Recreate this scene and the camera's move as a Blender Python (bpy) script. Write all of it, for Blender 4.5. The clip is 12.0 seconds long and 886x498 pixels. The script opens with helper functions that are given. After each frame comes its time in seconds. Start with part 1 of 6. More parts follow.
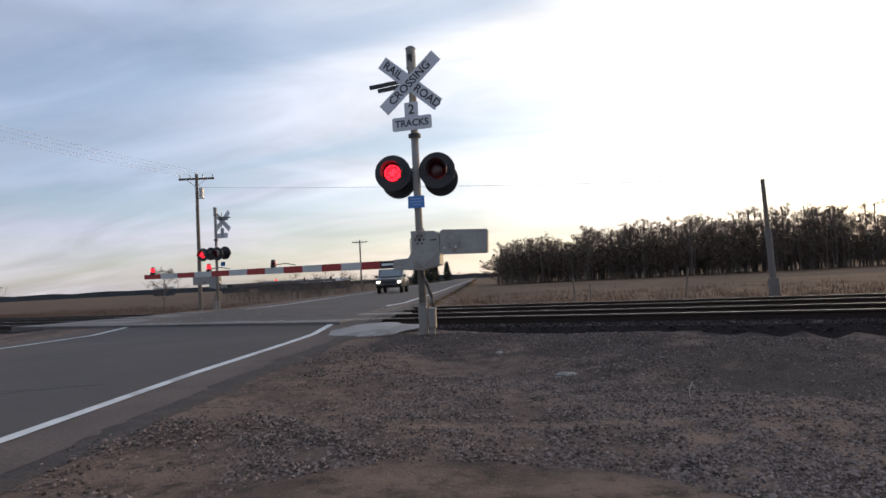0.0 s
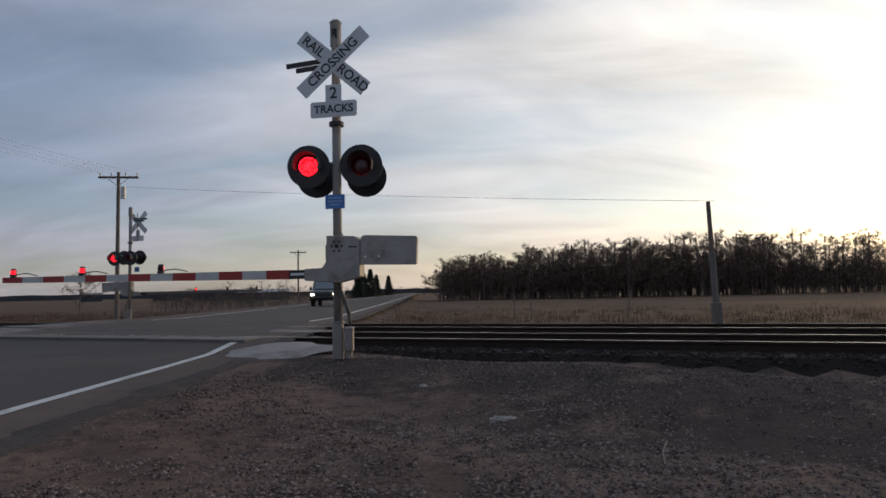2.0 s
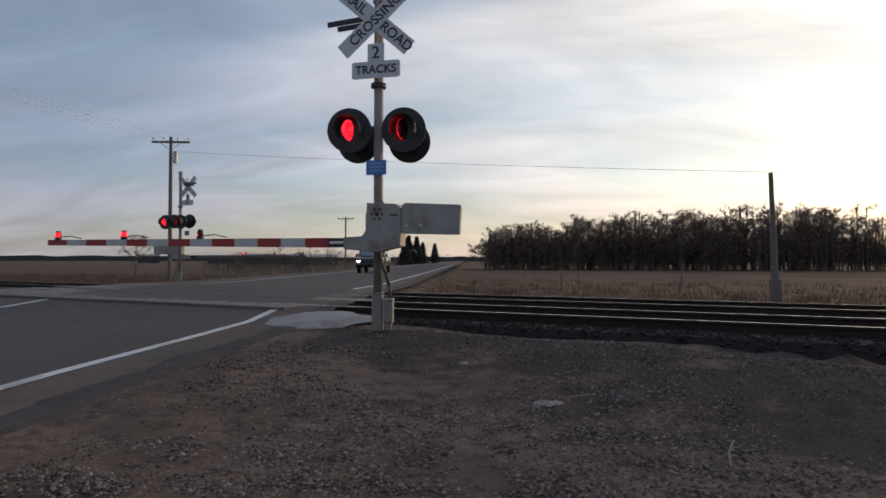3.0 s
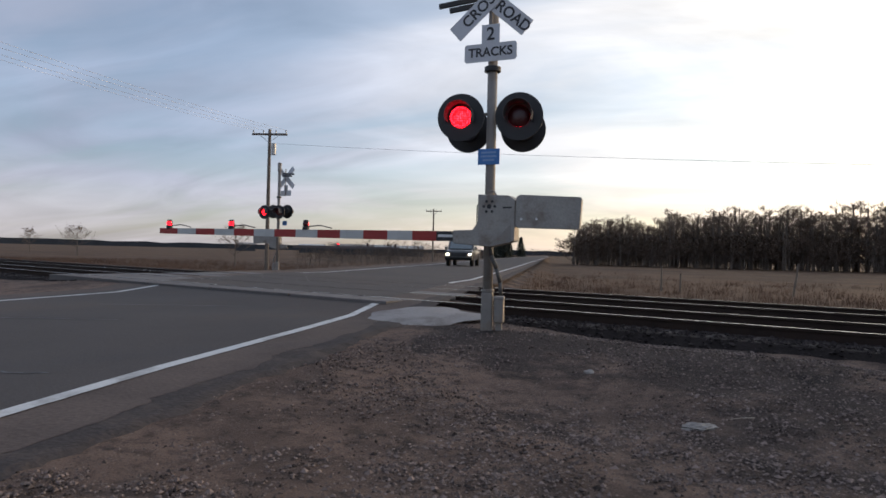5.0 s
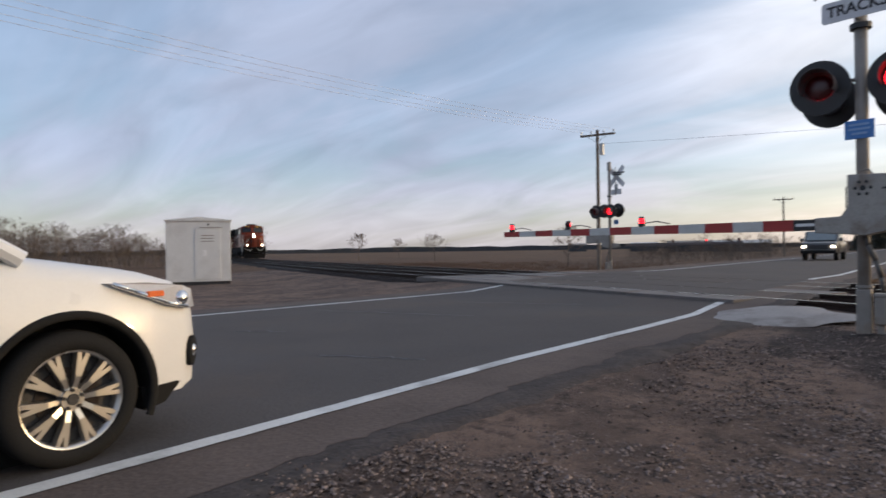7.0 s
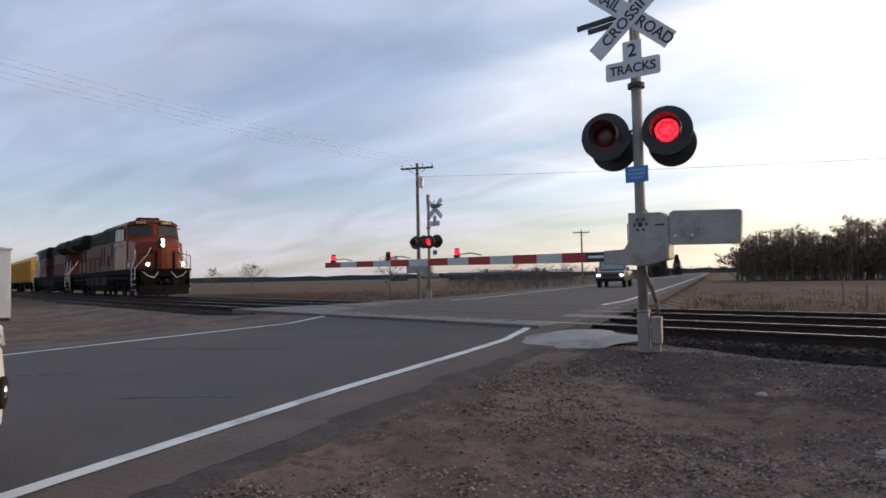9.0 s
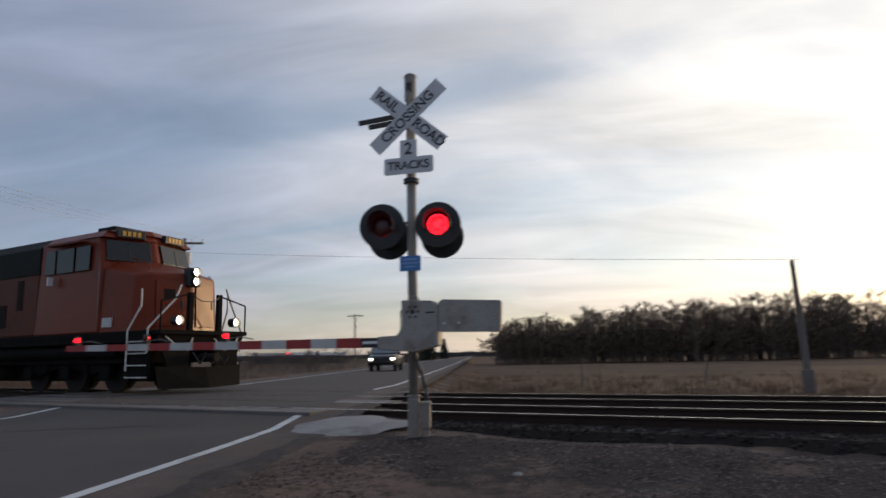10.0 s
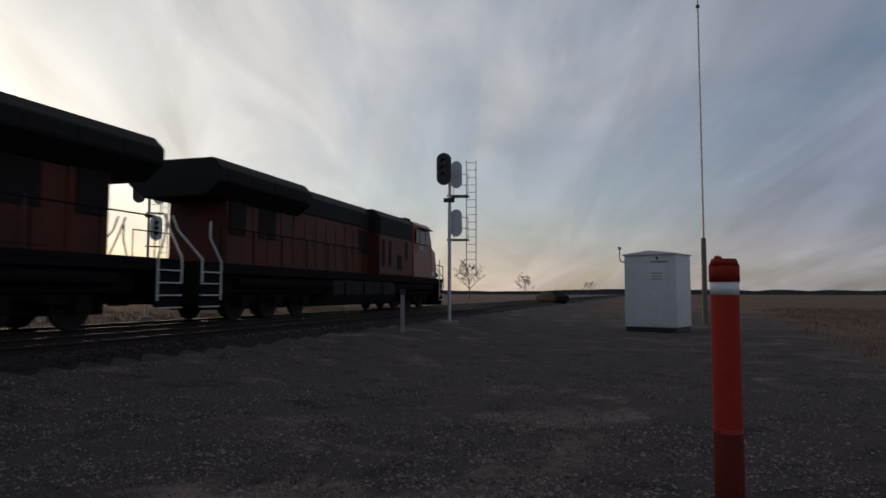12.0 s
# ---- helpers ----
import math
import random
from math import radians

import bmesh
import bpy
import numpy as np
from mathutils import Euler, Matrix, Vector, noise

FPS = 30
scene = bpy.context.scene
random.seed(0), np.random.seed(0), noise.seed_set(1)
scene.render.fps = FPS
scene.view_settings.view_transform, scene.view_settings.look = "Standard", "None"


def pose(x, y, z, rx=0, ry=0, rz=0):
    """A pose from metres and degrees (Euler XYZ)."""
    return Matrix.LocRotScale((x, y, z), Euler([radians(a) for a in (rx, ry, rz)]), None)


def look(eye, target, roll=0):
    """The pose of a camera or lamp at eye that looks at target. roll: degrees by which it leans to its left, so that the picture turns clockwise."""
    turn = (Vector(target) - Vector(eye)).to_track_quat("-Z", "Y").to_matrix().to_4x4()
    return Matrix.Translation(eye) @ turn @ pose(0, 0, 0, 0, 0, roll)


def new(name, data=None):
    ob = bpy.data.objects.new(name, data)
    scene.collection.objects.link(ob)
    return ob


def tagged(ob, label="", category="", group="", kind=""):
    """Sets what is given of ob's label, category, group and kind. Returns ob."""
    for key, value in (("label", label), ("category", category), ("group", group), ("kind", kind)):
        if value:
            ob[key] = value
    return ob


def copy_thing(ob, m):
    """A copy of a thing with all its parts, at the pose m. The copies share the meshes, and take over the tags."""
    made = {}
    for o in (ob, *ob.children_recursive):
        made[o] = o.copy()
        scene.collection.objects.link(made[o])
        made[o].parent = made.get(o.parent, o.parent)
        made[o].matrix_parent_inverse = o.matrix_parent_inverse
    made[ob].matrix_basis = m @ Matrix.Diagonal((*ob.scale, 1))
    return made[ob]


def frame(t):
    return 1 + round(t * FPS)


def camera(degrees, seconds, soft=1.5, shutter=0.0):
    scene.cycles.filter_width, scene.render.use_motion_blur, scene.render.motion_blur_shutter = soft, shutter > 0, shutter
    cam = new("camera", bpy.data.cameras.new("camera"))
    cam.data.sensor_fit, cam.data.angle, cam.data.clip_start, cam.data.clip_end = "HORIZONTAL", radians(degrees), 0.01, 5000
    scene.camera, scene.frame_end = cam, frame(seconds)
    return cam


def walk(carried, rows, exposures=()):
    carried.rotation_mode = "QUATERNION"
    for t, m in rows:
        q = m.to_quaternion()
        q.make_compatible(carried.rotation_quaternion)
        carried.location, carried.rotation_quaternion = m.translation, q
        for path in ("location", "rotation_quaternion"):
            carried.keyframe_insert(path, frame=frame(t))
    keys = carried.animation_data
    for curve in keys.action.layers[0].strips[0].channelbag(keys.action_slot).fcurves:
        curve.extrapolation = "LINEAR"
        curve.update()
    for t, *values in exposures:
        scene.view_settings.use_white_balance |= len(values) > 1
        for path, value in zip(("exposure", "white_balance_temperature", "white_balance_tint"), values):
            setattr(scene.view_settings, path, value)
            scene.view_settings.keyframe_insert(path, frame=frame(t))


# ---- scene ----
cam = camera(68.38, 12.0, 1.6, 0.15)
PATH = [
    (0, pose(0.917, -11.315, 0.901, 92.62, 2.90, 2.76)),
    (0.5, pose(0.966, -10.935, 0.914, 93.36, 2.79, 2.04)),
    (1, pose(0.990, -10.496, 0.909, 93.65, 2.73, 2.03)),
    (1.5, pose(1.041, -10.080, 0.893, 94.56, 0.66, -0.69)),
    (2, pose(1.154, -9.662, 0.902, 93.75, 1.14, -2.31)),
    (2.5, pose(1.163, -9.398, 0.921, 91.98, 0.51, -2.29)),
    (3, pose(1.200, -9.212, 0.947, 91.01, -0.10, 1.74)),
    (3.5, pose(1.174, -9.058, 0.938, 90.25, -2.12, 6.60)),
    (5.5, pose(0.726, -8.647, 0.981, 90.51, -0.12, 11.77)),
    (6, pose(0.781, -8.706, 0.976, 90.91, 0.42, 24.86)),
    (6.2, pose(0.762, -8.743, 0.979, 90.90, -0.28, 30.78)),
    (6.5, pose(0.746, -8.770, 0.968, 90.45, -0.85, 37.44)),
    (6.8, pose(0.712, -8.759, 0.962, 89.90, -0.04, 41.68)),
    (7, pose(0.732, -8.757, 0.957, 90.14, 0.79, 37.63)),
    (7.2, pose(0.734, -8.733, 0.955, 91.02, -0.17, 31.70)),
    (8.8, pose(0.777, -8.828, 0.965, 91.80, 2.80, 24.13)),
    (9, pose(0.791, -8.820, 0.971, 92.48, 1.17, 22.12)),
    (9.2, pose(0.787, -8.831, 0.975, 93.27, 0.53, 20.27)),
    (9.5, pose(0.758, -8.869, 0.979, 95.59, 0.67, 14.16)),
    (9.8, pose(0.738, -8.839, 0.999, 98.01, 0.76, 9.06)),
    (10, pose(0.778, -8.862, 1.000, 99.33, 1.10, 2.45)),
    (10.2, pose(0.841, -8.860, 1.001, 100.70, 2.27, -10.76)),
    (10.4, pose(0.857, -8.833, 0.997, 101.62, 3.72, -24.34)),
    (10.5, pose(0.867, -8.815, 0.992, 101.83, 4.67, -29.27)),
    (10.7, pose(0.867, -8.813, 0.993, 102.24, 6.67, -44.08)),
    (10.8, pose(0.868, -8.811, 0.994, 101.41, 6.08, -53.19)),
    (11, pose(0.868, -8.810, 0.995, 100.04, 5.05, -68.73)),
    (11.3, pose(0.868, -8.826, 0.993, 98.62, 3.76, -89.17)),
    (11.5, pose(0.828, -8.890, 0.983, 97.38, 0.93, -93.29)),
    (12, pose(0.789, -8.955, 0.973, 93.89, -0.13, -95.42)),
]
EXPOSURES = [(0, 0.6), (0.5, 0.30), (1.0, 0.14), (1.5, 0.0), (2.5, -0.12), (3.5, 0.25), (5.5, 0.42), (6.0, 0.42), (6.5, 0.58), (9.0, 0.62), (9.5, 0.62), (10.0, 0.05), (10.5, -0.65), (10.8, -1.4), (11.2, -1.55), (11.5, -0.9), (12.0, -0.45)]
walk(cam, PATH, EXPOSURES)

# ---- light ----
SUN_AZ = math.radians(50.0)      # clockwise from +Y
SUN_EL = math.radians(4.0)
TO_SUN = Vector((math.sin(SUN_AZ) * math.cos(SUN_EL), math.cos(SUN_AZ) * math.cos(SUN_EL), math.sin(SUN_EL)))
SKY = 0.14
CLOUD = 0.78

sun = new("sun", bpy.data.lights.new("sun", "SUN"))
sun.data.energy, sun.data.angle, sun.data.color = 1.1, math.radians(3), (1.0, 0.66, 0.34)
sun.matrix_world = look((0, 0, 60), Vector((0, 0, 60)) - TO_SUN)


def make_world():
    w = bpy.data.worlds.new("dusk_sky")
    scene.world = w
    w.use_nodes = True
    nt = w.node_tree
    nt.nodes.clear()
    N, L = nt.nodes.new, nt.links.new
    out, bg = N("ShaderNodeOutputWorld"), N("ShaderNodeBackground")
    sky = N("ShaderNodeTexSky")
    sky.sky_type, sky.sun_disc = "NISHITA", False
    sky.sun_elevation, sky.sun_rotation = SUN_EL + 0.12, SUN_AZ
    sky.air_density, sky.dust_density, sky.ozone_density = 1.0, 1.5, 2.5
    tc = N("ShaderNodeTexCoord")
    # distance from the sun, 0 far to 1 at it
    dot = N("ShaderNodeVectorMath")
    dot.operation = "DOT_PRODUCT"
    L(tc.outputs["Generated"], dot.inputs[0])
    dot.inputs[1].default_value = TO_SUN
    near = N("ShaderNodeMapRange")
    near.inputs["From Min"].default_value, near.inputs["From Max"].default_value = 0.12, 1.0
    L(dot.outputs["Value"], near.inputs["Value"])
    pw = N("ShaderNodeMath")
    pw.operation = "POWER"
    L(near.outputs["Result"], pw.inputs[0])
    pw.inputs[1].default_value = 1.7
    halo = N("ShaderNodeMath")
    halo.operation = "POWER"
    L(near.outputs["Result"], halo.inputs[0])
    halo.inputs[1].default_value = 420.0
    # streaky cloud layer: direction projected on a flat layer overhead
    sep = N("ShaderNodeSeparateXYZ")
    L(tc.outputs["Generated"], sep.inputs[0])
    up = N("ShaderNodeMath")
    up.operation = "ADD"
    L(sep.outputs["Z"], up.inputs[0])
    up.inputs[1].default_value = 0.30
    clampz = N("ShaderNodeMath")
    clampz.operation = "MAXIMUM"
    L(up.outputs[0], clampz.inputs[0])
    clampz.inputs[1].default_value = 0.05
    div = N("ShaderNodeVectorMath")
    div.operation = "DIVIDE"
    L(tc.outputs["Generated"], div.inputs[0])
    L(clampz.outputs[0], div.inputs[1])
    mp = N("ShaderNodeMapping")
    mp.inputs["Rotation"].default_value = (0, 0, math.radians(62))
    mp.inputs["Scale"].default_value = (0.45, 1.25, 0.0)
    L(div.outputs[0], mp.inputs["Vector"])
    no = N("ShaderNodeTexNoise")
    no.inputs["Scale"].default_value, no.inputs["Detail"].default_value = 1.7, 7
    no.inputs["Roughness"].default_value, no.inputs["Distortion"].default_value = 0.52, 0.7
    L(mp.outputs[0], no.inputs["Vector"])
    cov = N("ShaderNodeMapRange")
    cov.interpolation_type = "SMOOTHSTEP"
    cov.inputs["From Min"].default_value, cov.inputs["From Max"].default_value = 0.34, 0.66
    cov.inputs["To Min"].default_value, cov.inputs["To Max"].default_value = 0.46, 0.95
    L(no.outputs["Fac"], cov.inputs["Value"])
    # cloud brightness: light towards the sun, blue-grey away, modulated by a finer noise
    no2 = N("ShaderNodeTexNoise")
    no2.inputs["Scale"].default_value, no2.inputs["Detail"].default_value = 3.0, 7
    no2.inputs["Distortion"].default_value = 0.9
    L(mp.outputs[0], no2.inputs["Vector"])
    shade = N("ShaderNodeMapRange")
    shade.inputs["From Min"].default_value, shade.inputs["From Max"].default_value = 0.3, 0.7
    shade.inputs["To Min"].default_value, shade.inputs["To Max"].default_value = 1.19, 0.81
    L(no2.outputs["Fac"], shade.inputs["Value"])
    col = N("ShaderNodeMixRGB")
    L(pw.outputs[0], col.inputs[0])
    col.inputs[1].default_value = (0.415, 0.475, 0.63, 1)
    col.inputs[2].default_value = (1.64, 1.54, 1.38, 1)
    warm = N("ShaderNodeMixRGB")
    warm.blend_type = "ADD"
    L(halo.outputs[0], warm.inputs[0])
    L(col.outputs[0], warm.inputs[1])
    warm.inputs[2].default_value = (9.0, 5.6, 2.2, 1)
    low = N("ShaderNodeMapRange")
    low.interpolation_type = "SMOOTHSTEP"
    low.inputs["From Min"].default_value, low.inputs["From Max"].default_value = 0.0, 0.16
    low.inputs["To Min"].default_value, low.inputs["To Max"].default_value = 0.55, 0.0
    L(sep.outputs["Z"], low.inputs["Value"])
    band = N("ShaderNodeMixRGB")
    L(low.outputs[0], band.inputs[0])
    L(warm.outputs[0], band.inputs[1])
    gold = N("ShaderNodeMixRGB")
    L(pw.outputs[0], gold.inputs[0])
    gold.inputs[1].default_value = (0.76, 0.65, 0.60, 1)
    gold.inputs[2].default_value = (1.75, 1.12, 0.52, 1)
    L(gold.outputs[0], band.inputs[2])
    mul = N("ShaderNodeVectorMath")
    mul.operation = "SCALE"
    L(band.outputs[0], mul.inputs[0])
    L(shade.outputs[0], mul.inputs["Scale"])
    mul2 = N("ShaderNodeVectorMath")
    mul2.operation = "SCALE"
    L(mul.outputs[0], mul2.inputs[0])
    mul2.inputs["Scale"].default_value = CLOUD
    sc = N("ShaderNodeVectorMath")
    sc.operation = "SCALE"
    L(sky.outputs[0], sc.inputs[0])
    sc.inputs["Scale"].default_value = SKY
    mix = N("ShaderNodeMixRGB")
    L(cov.outputs[0], mix.inputs[0])
    L(sc.outputs[0], mix.inputs[1])
    L(mul2.outputs[0], mix.inputs[2])
    L(mix.outputs[0], bg.inputs["Color"])
    bg.inputs["Strength"].default_value = 1.0
    L(bg.outputs[0], out.inputs["Surface"])


make_world()


# ---- materials ----
def mat(name, base, rough=0.8, metal=0.0, vary=0.25, scale=6.0, fine=60.0, bump=0.3, dirt=None, dirt_amt=0.0, random=0.0, island=0.0, spec=0.5, coat=0.0):
    """A surface with two scales of variation, optional stains of another colour and piece-by-piece differences."""
    m = bpy.data.materials.new(name)
    m.use_nodes = True
    nt = m.node_tree
    N, L = nt.nodes.new, nt.links.new
    b = nt.nodes["Principled BSDF"]
    b.inputs["Metallic"].default_value = metal
    b.inputs["Specular IOR Level"].default_value = spec
    b.inputs["Coat Weight"].default_value = coat
    tc = N("ShaderNodeTexCoord")
    n1, n2 = N("ShaderNodeTexNoise"), N("ShaderNodeTexNoise")
    n1.inputs["Scale"].default_value, n1.inputs["Detail"].default_value = scale, 5
    n2.inputs["Scale"].default_value, n2.inputs["Detail"].default_value = fine, 4
    for n in (n1, n2):
        L(tc.outputs["Object"], n.inputs["Vector"])
    add = N("ShaderNodeMath")
    add.operation = "ADD"
    L(n1.outputs["Fac"], add.inputs[0])
    L(n2.outputs["Fac"], add.inputs[1])
    mr = N("ShaderNodeMapRange")
    mr.inputs["From Min"].default_value, mr.inputs["From Max"].default_value = 0.6, 1.4
    mr.inputs["To Min"].default_value, mr.inputs["To Max"].default_value = 1 - vary, 1 + vary
    L(add.outputs[0], mr.inputs["Value"])
    last = mr.outputs[0]
    if random or island:
        src = N("ShaderNodeObjectInfo").outputs["Random"] if random else N("ShaderNodeNewGeometry").outputs["Random Per Island"]
        r2 = N("ShaderNodeMapRange")
        amt = random or island
        r2.inputs["To Min"].default_value, r2.inputs["To Max"].default_value = 1 - amt, 1 + amt
        L(src, r2.inputs["Value"])
        mm = N("ShaderNodeMath")
        mm.operation = "MULTIPLY"
        L(last, mm.inputs[0])
        L(r2.outputs[0], mm.inputs[1])
        last = mm.outputs[0]
    sc = N("ShaderNodeVectorMath")
    sc.operation = "SCALE"
    sc.inputs[0].default_value = base
    L(last, sc.inputs["Scale"])
    colour = sc.outputs[0]
    if dirt:
        n3 = N("ShaderNodeTexNoise")
        n3.inputs["Scale"].default_value, n3.inputs["Detail"].default_value = scale * 0.6, 8
        n3.inputs["Roughness"].default_value = 0.65
        L(tc.outputs["Object"], n3.inputs["Vector"])
        m3 = N("ShaderNodeMapRange")
        m3.interpolation_type = "SMOOTHSTEP"
        m3.inputs["From Min"].default_value, m3.inputs["From Max"].default_value = 0.48, 0.68
        m3.inputs["To Max"].default_value = dirt_amt
        L(n3.outputs["Fac"], m3.inputs["Value"])
        mx = N("ShaderNodeMixRGB")
        L(m3.outputs[0], mx.inputs[0])
        L(colour, mx.inputs[1])
        mx.inputs[2].default_value = (*dirt, 1)
        colour = mx.outputs[0]
    L(colour, b.inputs["Base Color"])
    rr = N("ShaderNodeMapRange")
    rr.inputs["To Min"].default_value, rr.inputs["To Max"].default_value = max(0.02, rough - 0.12), min(1, rough + 0.12)
    L(n1.outputs["Fac"], rr.inputs["Value"])
    L(rr.outputs[0], b.inputs["Roughness"])
    if bump:
        bp = N("ShaderNodeBump")
        bp.inputs["Strength"].default_value, bp.inputs["Distance"].default_value = bump, 0.01
        L(n2.outputs["Fac"], bp.inputs["Height"])
        L(bp.outputs[0], b.inputs["Normal"])
    return m


def glow(name, base, colour, strength):
    m = mat(name, base, 0.3, bump=0, vary=0.05)
    b = m.node_tree.nodes["Principled BSDF"]
    b.inputs["Emission Color"].default_value = (*colour, 1)
    b.inputs["Emission Strength"].default_value = strength
    return m


def led(name):
    """A red lens full of small bright diodes."""
    m = glow(name, (0.5, 0.02, 0.02), (1.0, 0.010, 0.022), 4.0)
    nt = m.node_tree
    N, L = nt.nodes.new, nt.links.new
    tc, vo, mr = N("ShaderNodeTexCoord"), N("ShaderNodeTexVoronoi"), N("ShaderNodeMapRange")
    vo.inputs["Scale"].default_value, vo.inputs["Randomness"].default_value = 34.0, 0.35
    mr.inputs["From Min"].default_value, mr.inputs["From Max"].default_value = 0.15, 0.55
    mr.inputs["To Min"].default_value, mr.inputs["To Max"].default_value = 8.0, 0.8
    L(tc.outputs["Object"], vo.inputs["Vector"])
    L(vo.outputs["Distance"], mr.inputs["Value"])
    L(mr.outputs[0], nt.nodes["Principled BSDF"].inputs["Emission Strength"])
    return m


def glass(name, base, rough=0.08):
    m = mat(name, base, rough, bump=0, vary=0.1, spec=0.8)
    return m


